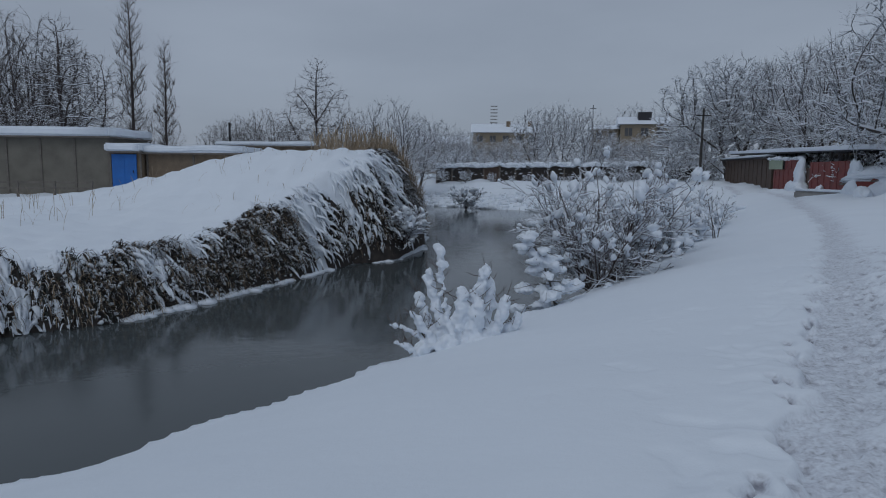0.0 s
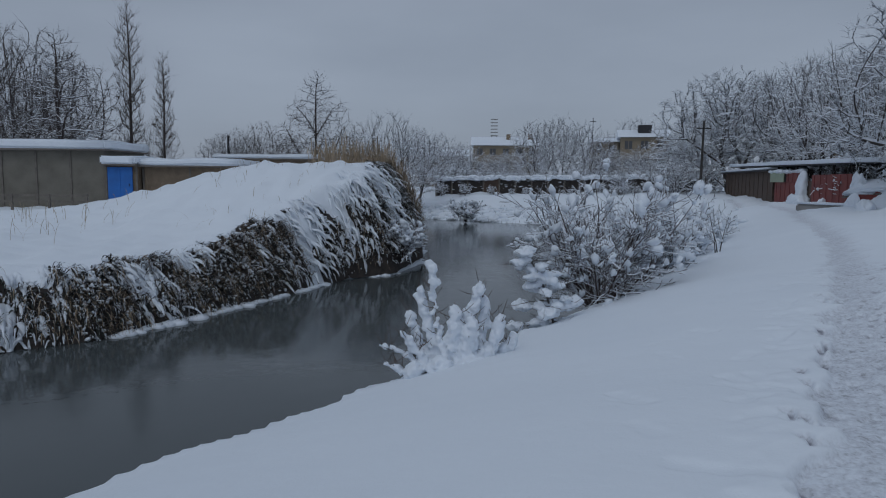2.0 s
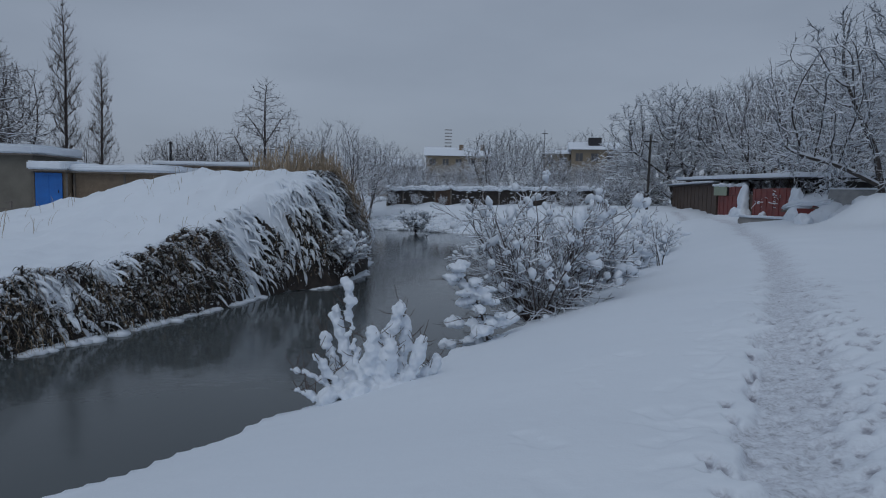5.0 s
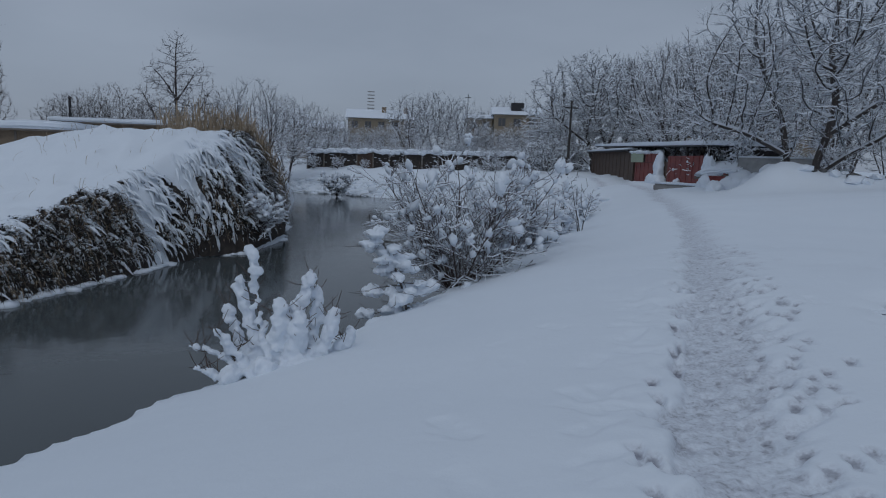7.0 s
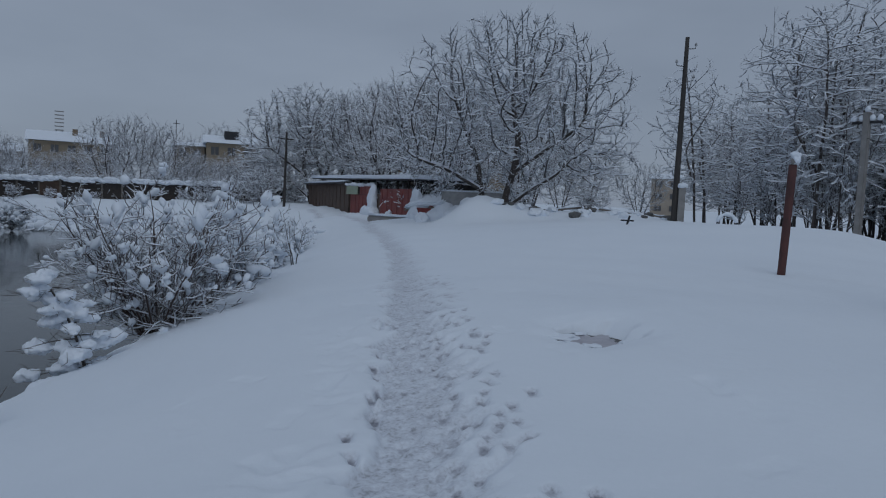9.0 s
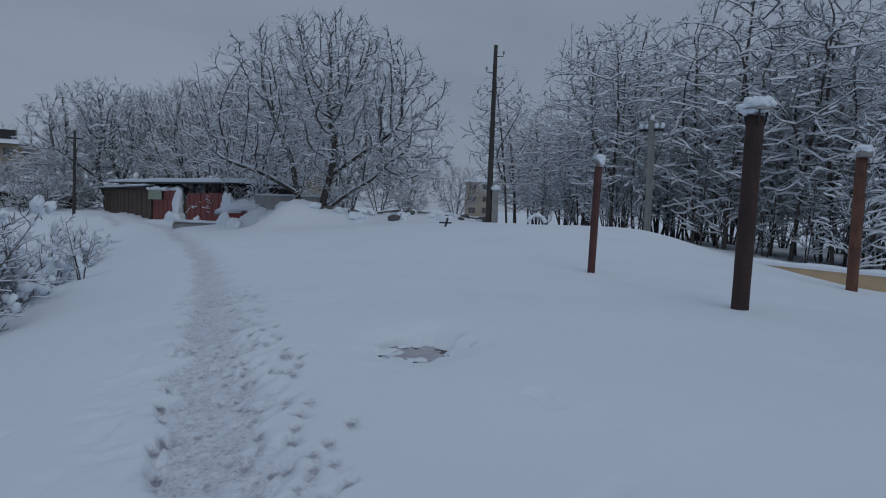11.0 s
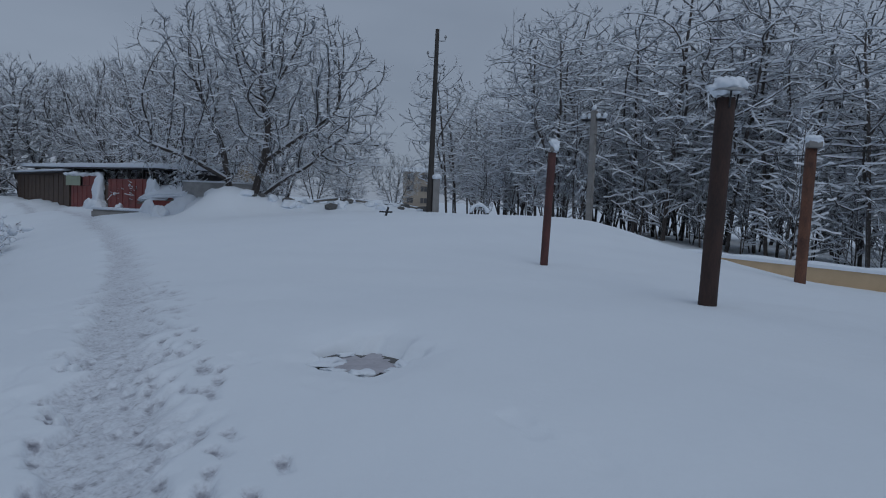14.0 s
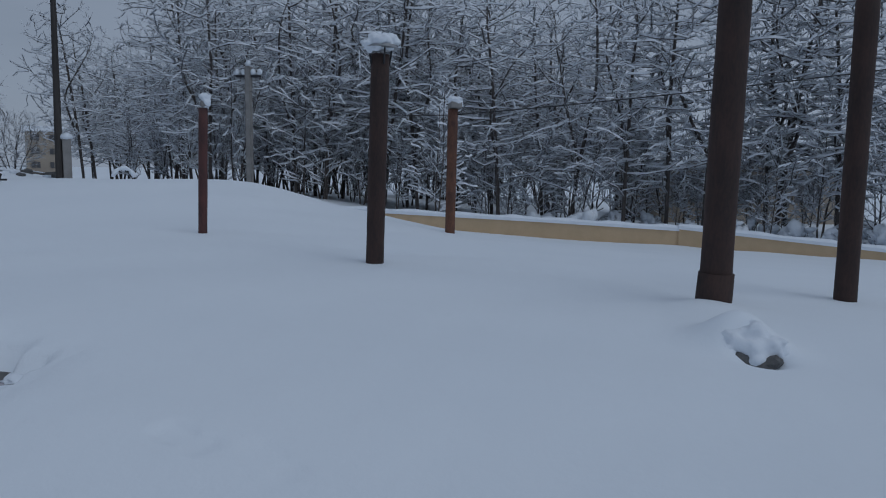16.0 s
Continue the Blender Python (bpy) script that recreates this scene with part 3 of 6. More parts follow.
# ---- trees ----
def place(ob, x, y, z=None, turn=0.0, size=1.0):
    z = ground_z(x, y) if z is None else z
    ob.matrix_world = pose(x, y, z - 0.05, 0, 0, turn) @ Matrix.Scale(size, 4)
    return ob


def again(ob, x, y, turn, size, z=None):
    z = ground_z(x, y) if z is None else z
    c = copy_thing(ob, Matrix.Identity(4))
    c.matrix_world = pose(x, y, z - 0.05, 0, 0, turn) @ Matrix.Diagonal((size * 1.0, size * 1.0, size, 1))
    return c


# the crown is widest across the line from the path: its own x axis
big = tree("spreading_tree", "large spreading bare tree with snow along every branch", "tree",
           colonize(6, [[(0.2, 0, -0.4), (0.35, 0, 1.2), (0.75, 0.1, 2.6), (0.9, 0.0, 3.9), (0.5, 0.1, 6.0)], [(0.75, 0.1, 2.5), (2.2, 0.2, 3.6), (4.0, 0.1, 4.9)],
                        [(0.3, 0, 0.5), (1.5, -0.3, 1.5), (2.9, -0.4, 2.4), (3.7, -0.4, 3.4)], [(-0.5, 0.2, -0.4), (-0.9, 0.2, 1.3), (-1.2, 0.4, 3.0), (-2.0, 0.3, 4.8)],
                        [(-1.0, 0.2, 1.5), (-2.6, -0.2, 2.4), (-4.6, -0.4, 3.0)]],
                    [(0.3, 0, 5.6, 6.7, 5.0, 4.5, 5), (0.6, 0, 7.4, 4.4, 4.0, 3.2, 3), (-3.6, 0, 3.6, 3.0, 3.0, 2.0, 1), (4.6, 0, 3.4, 2.6, 3.0, 2.0, 1)],
                    5600, 0.32, 2.8, 0.36, 0.1, 0.11, 0.0115, 2.25, 1.8, 0.5), BARK, 0.075, 1)
place(big, 24.15, 31.2, None, -38, 1.0)
again(big, 34.5, 80.5, 150, 1.35)

GROVE = []
for i in range(3):
    g = random.Random(20 + i)
    lines = []
    for k in range(4 + i):
        a, l = 6.28 * k / (4 + i) + g.uniform(-0.4, 0.4), g.uniform(0.6, 1.4)
        lines.append([(0.12 * math.cos(a), 0.12 * math.sin(a), -0.3), (l * 0.55 * math.cos(a), l * 0.55 * math.sin(a), 1.6), (l * 1.5 * math.cos(a), l * 1.5 * math.sin(a), 4.2)])
    GROVE.append(colonize(20 + i, lines, [(0, 0, 5.2, 4.3, 4.3, 3.9, 4), (g.uniform(-1, 1), 0, 7.0, 2.6, 2.6, 2.4, 1.6)], 1500, 0.5, 3.0, 0.5, 0.3, 0.1, 0.0135, 2.5, 2.0, 0.75))
CONE = colonize(27, [[(0, 0, -0.3), (0.1, 0, 4), (0, 0.1, 9), (0.1, 0, 13.0)], [(0, 0, 2.0), (2.2, 0.3, 5.0), (3.2, 0.2, 7.4)], [(0.05, 0, 2.6), (-2.2, 0.3, 5.0), (-3.2, 0.2, 7.0)],
                     [(0, 0, 4), (0.4, 2, 6.5)], [(0, 0, 4.4), (0.4, -2, 6.9)], [(0, 0.1, 7), (1.7, 0, 9.6)], [(0, 0.1, 7.5), (-1.6, 0, 10)]],
                [(0, 0, 5.6, 6.2, 5.2, 3.6, 4), (0.2, 0, 9.4, 4.2, 3.6, 3.4, 3), (0.1, 0, 12.8, 1.9, 1.9, 2.3, 1)], 2200, 0.5, 4.0, 0.5, 0.22, 0.1, 0.02, 2.4, 1.5, 0.9)
grove = [tree("bare_tree", "bare grey-brown tree lined with fresh snow", "tree", GROVE[i], BARK_FAR, 0.042, i, "trees beyond the river", True) for i in range(3)]
bare = [tree("bare_tree", "bare dark tree free of snow behind the sheds", "tree", GROVE[i], BARK_FAR, 0.012, i, "trees behind the sheds", True) for i in range(2)]
cone = tree("pointed_tree", "tall bare tree with a pointed twiggy crown", "tree", CONE, BARK_FAR, 0.02, 5, "trees behind the sheds", True)
place(cone, -15.9, 95, None, 0, 1.08)
again(cone, -26.5, 52, 130, 0.82)
wood = []
for i in range(4):
    g = random.Random(40 + i)
    wx, wy = g.uniform(-1.1, 1.1), g.uniform(-1.1, 1.1)
    wood.append(tree("woodland_tree", "slim bare woodland tree with snowy arching branches", "tree",
                     colonize(40 + i, [[(0, 0, -0.3), (wx * 0.4, wy * 0.3, 3.2), (wx, wy * 0.7, 6.4), (wx * 0.8, wy * 1.3, 9.6)], [(wx * 0.4, wy * 0.3, 3.0), (-wx - 0.7, wy, 5.4), (-wx * 1.6 - 1.0, -wy, 7.8)]],
                              [(wx * 0.6, wy, 7.4, 3.0, 3.0, 4.6, 4), (0, 0, 4.2, 3.2, 3.2, 2.6, 2.2)], 1000, 0.45, 2.6, 0.48, 0.04, 0.16, 0.011, 2.4, 2.0, 0.38), BARK, 0.075, i, "trees of the wood"))
sprout = tree("thin_undergrowth_tree", "thin young tree of the wood's edge with snow", "tree",
              grow_tree(48, 6.5, 1.6, 0.05, stems=2, levels=3, first=0.1, upward=0.4, twig=0.010, kids=(14, 6), lean=0.07, wild=1.3), BARK, 0.08, 9, "undergrowth of the wood")
frost = tree("frosted_bush", "broad twiggy bush white with frost and snow", "shrub",
             grow_tree(90, 3.6, 2.2, 0.05, stems=4, levels=4, first=0.1, upward=0.4, twig=0.016, kids=(7, 5, 5), lean=0.2), BARK_FAR, 0.09, 4, "frosted bushes beyond the fence", True)
poplar = tree("poplar", "tall narrow bare poplar", "tree",
              colonize(63, [[(0, 0, -0.3), (0, 0.1, 5), (0.1, 0, 10), (0, 0, 14.0)]], [(0, 0, 7.6, 1.15, 1.15, 5.8, 3), (0, 0, 11.5, 0.75, 0.75, 3.4, 1)], 800, 0.4, 2.6, 0.34, 1.0, 0.06, 0.014, 2.5, 1.8, 1.0), BARK_FAR, 0.0, 3, "poplars beyond the sheds")
place(poplar, -23.7, 57.2, 0.2, 0, 1.02)
again(poplar, -21.3, 58.0, 90, 0.76, 0.2)
# behind the sheds, along the far bank, and behind the garages: x, y, turn, size, kind
BARE_SPOTS = [(-31.0, 54, 10, 1.4, 1), (-36, 52, 80, 1.5, 0), (-25, 64, 200, 0.7, 1), (-19.5, 66, 30, 0.6, 0), (-15, 64, 120, 0.7, 1), (-17.2, 63, 10, 0.62, 0), (-12.6, 68, 10, 0.6, 1), (-9.8, 92, 50, 1.0, 1), (-18.6, 90, 10, 0.85, 0), (-38, 58, 15, 1.3, 1), (-29.5, 60, 200, 1.25, 0), (-33.5, 57, 130, 1.3, 1), (-27.5, 49, 60, 0.7, 0), (-17.5, 70, 99, 0.62, 1)]
for n, (x, y, turn, size, k) in enumerate(BARE_SPOTS):
    if n < 2:
        place(bare[k], x, y, None, turn, size)
    else:
        again(bare[k], x, y, turn, size)
FAR_TREES = [(-4.2, 74, 90, 1.2, 1), (-1.4, 78, 140, 1.0, 0), (2.5, 94, 60, 0.62, 2), (6, 100, 10, 0.5, 2), (14.5, 96, 70, 1.05, 0), (18, 98, 170, 1.12, 2),
             (21.3, 97, 20, 1.0, 1), (40.5, 140, 20, 1.55, 1), (23.8, 96, 250, 0.55, 1), (28, 92, 110, 0.5, 2), (31.5, 90, 20, 0.8, 0), (34.5, 86, 200, 1.2, 1), (37, 81, 10, 1.45, 0), (40.5, 77, 100, 1.55, 2), (9, 112, 15, 0.62, 0), (12.5, 114, 75, 0.66, 1), (33, 112, 0, 0.62, 2), (30, 108, 44, 0.6, 0), (37.5, 110, 10, 0.72, 1), (4, 114, 80, 0.6, 0), (15.5, 112, 80, 0.7, 2),
             (37.5, 70, 160, 1.5, 1), (35.5, 62, 45, 1.35, 0), (38, 57, 300, 1.4, 2), (42, 62, 80, 1.6, 0), (34, 50, 130, 1.2, 1), (38, 46, 30, 1.25, 2), (44, 52, 0, 1.5, 1), (34.5, 56, 70, 1.25, 2), (31, 43.5, 30, 0.75, 0),
             (37, 37.5, 60, 0.6, 2), (43, 38, 160, 0.5, 1), (33, 36, 100, 0.5, 0), (46, 70, 10, 1.3, 2), (10.5, 104, 5, 0.6, 0), (1.5, 98, 33, 0.85, 1), (-1.5, 96, 70, 0.8, 2), (4.6, 97, 130, 0.72, 0), (24.5, 104, 15, 0.75, 1), (27, 106, 200, 0.72, 2), (30.0, 99, 80, 0.72, 0), (19.8, 160, 40, 1.2, 1), (21.5, 162, 140, 1.1, 0)]
for n, (x, y, turn, size, k) in enumerate(FAR_TREES):
    if n < 3:
        place(grove[(1, 0, 2)[n]], x, y, None, turn, size)
    else:
        again(grove[k], x, y, turn, size)
g = random.Random(71)
place(frost, 1.5, 88, 0, 0, 1.0)
for n in range(26):
    x = 3 + n * 1.25 + g.uniform(-0.5, 0.5)
    again(frost, x, 88.5 - 0.16 * x + g.uniform(-1.5, 3), g.uniform(0, 360), g.uniform(0.6, 1.0), 0)
for x, y, sz in ((27, 77, 1.1), (30, 79.5, 1.3), (24.5, 76, 0.9), (21, 77, 0.8), (29.5, 40.5, 0.7), (31, 38, 0.8), (26.5, 42.5, 0.5), (34.5, 34.5, 0.6), (-2.5, 71, 0.9), (-5.5, 66, 0.9)):
    again(frost, x, y, g.uniform(0, 360), sz, ground_z(x, y) - 0.1)
for n in range(12):
    x = 2 + n * 2.5 + g.uniform(-0.9, 0.9)
    again(frost, x, 84.0 - 0.16 * x + g.uniform(-0.8, 0.4), g.uniform(0, 360), g.uniform(0.22, 0.45), -0.2)
g = random.Random(77)
WOOD_SPOTS = []
for row in range(5):
    for i in range(20):
        deg = 35 - 3.4 * i + g.uniform(-1.5, 1.5)
        if (deg < 14 and (row > 2 or (row > 0 and (i + row) % 3 == 0))) or (deg < 4 and row == 2 and i % 2) or (deg < -9 and (row > 1 or (row == 1 and i % 2))):
            continue
        r = (32.0 if deg < 29 else 47) + row * 4.0 + g.uniform(-1.6, 1.6)
        x, y = 3.9 + r * math.cos(radians(deg)), 4.8 + r * math.sin(radians(deg))
        if x > 30.8:
            WOOD_SPOTS.append((x, y))
place(sprout, 31.2, 9, None, 0, 1.0)
for n in range(64):
    deg = 33 - 0.94 * n + g.uniform(-0.6, 0.6)
    r = (31.5 if deg < 29 else 40) + g.uniform(-0.6, 9)
    x, y = 3.9 + r * math.cos(radians(deg)), 4.8 + r * math.sin(radians(deg))
    if x > 30.4:
        again(sprout, x, y, g.uniform(0, 360), g.uniform(0.6, 1.15))
for n, (x, y) in enumerate(WOOD_SPOTS):
    s = g.uniform(0.85, 1.1) + (0.12 if y < 16 else -0.1)
    if n < 4:
        place(wood[n], x, y, None, g.uniform(0, 360), s)
    else:
        again(wood[n % 4], x, y, g.uniform(0, 360), s)
for n in range(28):
    deg = -2 + 1.3 * n + g.uniform(-0.8, 0.8)
    r = g.uniform(46, 62) + (6 if deg > 24 else 0)
    again(bare[n % 2], 3.9 + r * math.cos(radians(deg)), 4.8 + r * math.sin(radians(deg)), g.uniform(0, 360), g.uniform(1.05, 1.35) - (0.25 if deg > 24 else 0))

# ---- heaps of snow ----
def lump(bm, c, size, seed, sub=2, rough=0.25):
    """One uneven rounded heap of snow."""
    made = bmesh.ops.create_icosphere(bm, subdivisions=sub, radius=1.0)["verts"]
    off = Vector((seed * 1.7, seed * 0.9, seed * 2.3))
    for q in made:
        k = 1 + rough * noise.noise(q.co * 1.4 + off)
        q.co = Vector((q.co.x * size[0], q.co.y * size[1], q.co.z * size[2])) * k + Vector(c)


def melt(ob, size):
    """Runs heaped lumps of snow together into one soft body."""
    m = ob.modifiers.new("melt", "REMESH")
    m.mode, m.voxel_size, m.use_smooth_shade = "VOXEL", size, True
    m = ob.modifiers.new("soften", "SMOOTH")
    m.factor, m.iterations = 0.5, 1
    for grain, deep in ((0.16, 0.10), (0.06, 0.045)):
        m = ob.modifiers.new("uneven", "DISPLACE")
        m.texture = bpy.data.textures.new("snow_lumps", "CLOUDS")
        m.texture.noise_scale, m.texture.noise_depth = grain, 2
        m.strength, m.mid_level = deep, 0.5


# ---- steel posts in the snowfield ----
def post(name, x, y, z0, z1, r, lean, mat, label, cap, group="steel posts in the snow"):
    root = thing(name, x, y, z0, label, "post", group)
    v, f = [], []
    n = 9
    pts = [Vector((lean[0] * t, lean[1] * t, -0.4 + (z1 - z0 + 0.4) * t)) for t in [i / (n - 1) for i in range(n)]]
    tube(v, f, pts, [r * (1 + 0.02 * math.sin(i * 2.1)) for i in range(n)], 20)
    f.append(tuple(range(len(v) - 20, len(v))))
    attach(mesh_object("shaft", v, f, mat), root)
    top = pts[-1]
    if cap == "plate":
        # a round steel plate on four short rods, with a lopsided heap of snow
        for k in range(4):
            a = 0.6 + k * math.pi / 2
            v, f = [], []
            tube(v, f, [top + Vector((math.cos(a) * r * 1.02, math.sin(a) * r * 1.02, -0.12)), top + Vector((math.cos(a) * r * 1.3, math.sin(a) * r * 1.3, 0.07))], [0.011, 0.011], 6)
            attach(mesh_object("rod", v, f, DARKMETAL), root)
        bm = bmesh.new()
        bmesh.ops.create_cone(bm, cap_ends=True, segments=28, radius1=r * 2.0, radius2=r * 1.7, depth=0.035, matrix=Matrix.Translation(top + Vector((0, 0, 0.085))))
        part("plate", bm, ZINC, root, "round grey steel plate")
        bm = bmesh.new()
        for n, (dx, dy, h, q) in enumerate(((-0.02, 0.02, 0.12, 0.17), (0.06, -0.08, 0.17, 0.13), (-0.08, 0.1, 0.10, 0.12), (0.02, -0.03, 0.2, 0.1))):
            lump(bm, top + Vector((dx, dy, h)), (q, q, q * 0.55), n + x, 3, 0.5)
        melt(part("snow_cap", bm, SNOW, root, "lopsided heap of fresh snow", False), 0.02)
    elif cap:
        wide, tall = cap
        bm = bmesh.new()
        box(bm, -wide, wide, -wide * 0.8, wide * 0.8, 0.004, tall, 0.015, Matrix.Translation(top + Vector((0, -r * 0.4, 0))) @ pose(0, 0, 0, 0, 4, 20))
        part("head_block", bm, CONCRETE, root, "small grey head block")
        bm = bmesh.new()
        box(bm, -wide * 1.1, wide * 1.1, -wide, wide, tall + 0.004, tall + 0.12, 0.04, Matrix.Translation(top + Vector((0, -r * 0.4, 0))) @ pose(0, 0, 0, 0, 4, 20))
        lump(bm, top + Vector((0.0, -r * 0.7, tall * 0.8)), (wide * 0.9, wide * 0.9, 0.1), x, 2, 0.5)
        melt(part("snow_cap", bm, SNOW, root, "block of fresh snow on the head", False), 0.016)
    return root


P_A = post("steel_post", 13.58, 9.87, 0.36, 2.27, 0.066, (0.03, -0.05), RUST_RED, "dull red rusty steel post with a snow-capped bracket", (0.07, 0.10))
P_B = post("steel_post", 11.79, 6.75, 0.24, 2.72, 0.108, (0.03, -0.06), RUST, "dark brown thick steel post under a plate heaped with snow", "plate")
P_C = post("steel_post", 18.93, 6.79, -0.02, 2.75, 0.11, (0.0, -0.03), RUST_ORANGE, "orange rusted steel post before the wood", (0.16, 0.14))
P_D = post("steel_post", 10.46, 3.18, 0.14, 4.2, 0.142, (0.08, -0.06), RUST, "very thick dark rusty steel column with a collar", None)
P_E = post("steel_post", 11.15, 1.75, 0.13, 3.35, 0.105, (0.05, -0.0), RUST, "dark rusty steel column standing in snow", None)

# ---- utility pole ----
pole = thing("utility_pole", 27.45, 22.85, 0.75, "tall dark wooden utility pole with insulators on a concrete stub", "utility pole")
v, f = [], []
tube(v, f, [Vector((0.03 * i, 0.015 * i, -0.3 + 0.85 * i)) for i in range(11)], [0.145 - 0.006 * i for i in range(11)], 12)
f.append(tuple(range(len(v) - 12, len(v))))
attach(mesh_object("shaft", v, f, WOOD_POLE), pole)
bm = bmesh.new()
box(bm, 0.13, 0.42, -0.15, 0.13, -0.4, 1.7, 0.02, pose(0, 0, 0, 0, 0, -52))
part("concrete_stub", bm, CONCRETE, pole, "grey concrete stub lashed to the pole")

for h, sgn in ((8.0, 1), (7.25, -1), (6.6, 1)):
    v, f = [], []
    k = h / 0.85
    c = Vector((0.03 * k, 0.015 * k, h - 0.3))
    arm = Vector((0.75, -0.66, 0)) * sgn
    tube(v, f, [c, c + arm * 0.22, c + arm * 0.36 + Vector((0, 0, 0.02)), c + arm * 0.38 + Vector((0, 0, 0.14))], [0.018] * 4, 6)
    hook = attach(mesh_object("bracket", v, f, DARKMETAL), pole)
    bm = bmesh.new()
    bmesh.ops.create_uvsphere(bm, u_segments=10, v_segments=8, radius=1.0)
    for q in bm.verts:
        q.co = Vector((q.co.x * 0.06 * (1.2 if q.co.z < 0 else 0.8), q.co.y * 0.06 * (1.2 if q.co.z < 0 else 0.8), q.co.z * 0.075)) + c + arm * 0.38 + Vector((0, 0, 0.2))
    part("insulator", bm, ZINC, hook, "small pale insulator", False)


bm = bmesh.new()
lump(bm, (0.17, -0.22, 1.72), (0.24, 0.22, 0.15), 3)
part("snow_cap", bm, SNOW, pole, "snow on the stub", False)

# ---- concrete line post by the wood ----
cp = thing("concrete_line_post", 31.36, 17.0, 0.3, "pale concrete power post with snowy insulators", "utility pole")
bm = bmesh.new()
box(bm, -0.13, 0.13, -0.12, 0.12, -0.4, 5.3, 0.03)
part("shaft", bm, CONCRETE, cp)
bm = bmesh.new()
box(bm, -0.05, 0.05, -0.55, 0.55, 4.85, 4.95, 0.01)
arm = part("crossarm", bm, DARKMETAL, cp)
for yy, zz in ((-0.5, 4.95), (-0.2, 4.95), (0.2, 4.95), (0.5, 4.95), (0, 5.3)):
    bm = bmesh.new()
    lump(bm, (0, yy, zz + 0.12), (0.11, 0.11, 0.14), yy * 9 + zz, 2)
    part("insulator", bm, SNOW, cp, "insulator buried in snow", False)

# collar, brackets and trays of the posts
bm = bmesh.new()
bmesh.ops.create_cone(bm, cap_ends=True, segments=24, radius1=0.168, radius2=0.158, depth=0.55, matrix=pose(0.01, 0.0, 0.08, 2, -2, 0))
part("collar", bm, RUST, P_D, "wider base sleeve", False)
bm = bmesh.new()
bmesh.ops.create_cone(bm, cap_ends=True, segments=14, radius1=0.105, radius2=0.10, depth=0.35, matrix=pose(0.05, 0.0, 3.35))
part("sleeve", bm, CONCRETE, P_E, "grey sleeve at the head")

# ---- cable between the posts ----
v, f = [], []
A, B, C = Vector((18.93, 6.76, 2.62)), Vector((16.6, -1.2, 3.25)), Vector((31.4, 17.0, 4.6))
for p0, p1, sag in ((A, B, 0.05), (A, C, 0.3)):
    tube(v, f, [p0.lerp(p1, i / 14) - Vector((0, 0, sag * 4 * (i / 14) * (1 - i / 14))) for i in range(15)], [0.012] * 15, 5)
tagged(mesh_object("cable", v, f, WIRE), "thin black cable slung from the rusty post", "cable")

# ---- long ochre wall before the wood ----
WALL = [((29.0, 13.5), (29.4, 4.8), -0.12, -0.42), ((29.4, 4.8), (29.45, -0.2), -0.42, -0.62), ((29.4, -0.2), (27.5, -6.3), -0.55, -0.98), ((27.5, -6.3), (24.0, -15), -0.98, -1.3)]
for (a, b, za, zb) in WALL:
    a, b = Vector(a), Vector(b)
    d = (b - a).normalized()
    nrm = Vector((-d.y, d.x))
    for name, mat, t, lo, hi, kind in (("wall_east", YELLOW, 0.14, -2.6, 0.0, 1), ("wall_snow", SNOW, 0.19, 0.004, 0.19, 0)):
        bm = bmesh.new()
        n = max(2, int((b - a).length / 0.5))
        rows = []
        for i in range(n + 1):
            p, z = a.lerp(b, i / n), za + (zb - za) * i / n
            wob = 0.03 * math.sin(i * 1.7 + a.y) + 0.02 * math.sin(i * 3.1) if not kind else 0
            ring = [(-t, lo), (-t, hi * 0.6 if not kind else hi), (-t * 0.5, hi + wob), (t * 0.5, hi + wob), (t, hi * 0.6 if not kind else hi), (t, lo)]
            rows.append([bm.verts.new((p.x + nrm.x * s, p.y + nrm.y * s, z + h)) for s, h in ring])
        for r0, r1 in zip(rows, rows[1:]):
            for k in range(6):
                bm.faces.new((r0[k], r0[(k + 1) % 6], r1[(k + 1) % 6], r1[k]))
        bm.faces.new(rows[0][::-1])
        bm.faces.new(rows[-1])
        me = bpy.data.meshes.new(name)
        bm.to_mesh(me)
        bm.free()
        me.materials.append(mat)
        tagged(new(name, me), "low ochre plastered wall" if kind else "snow lying along the top of the ochre wall", "wall", kind="structure")


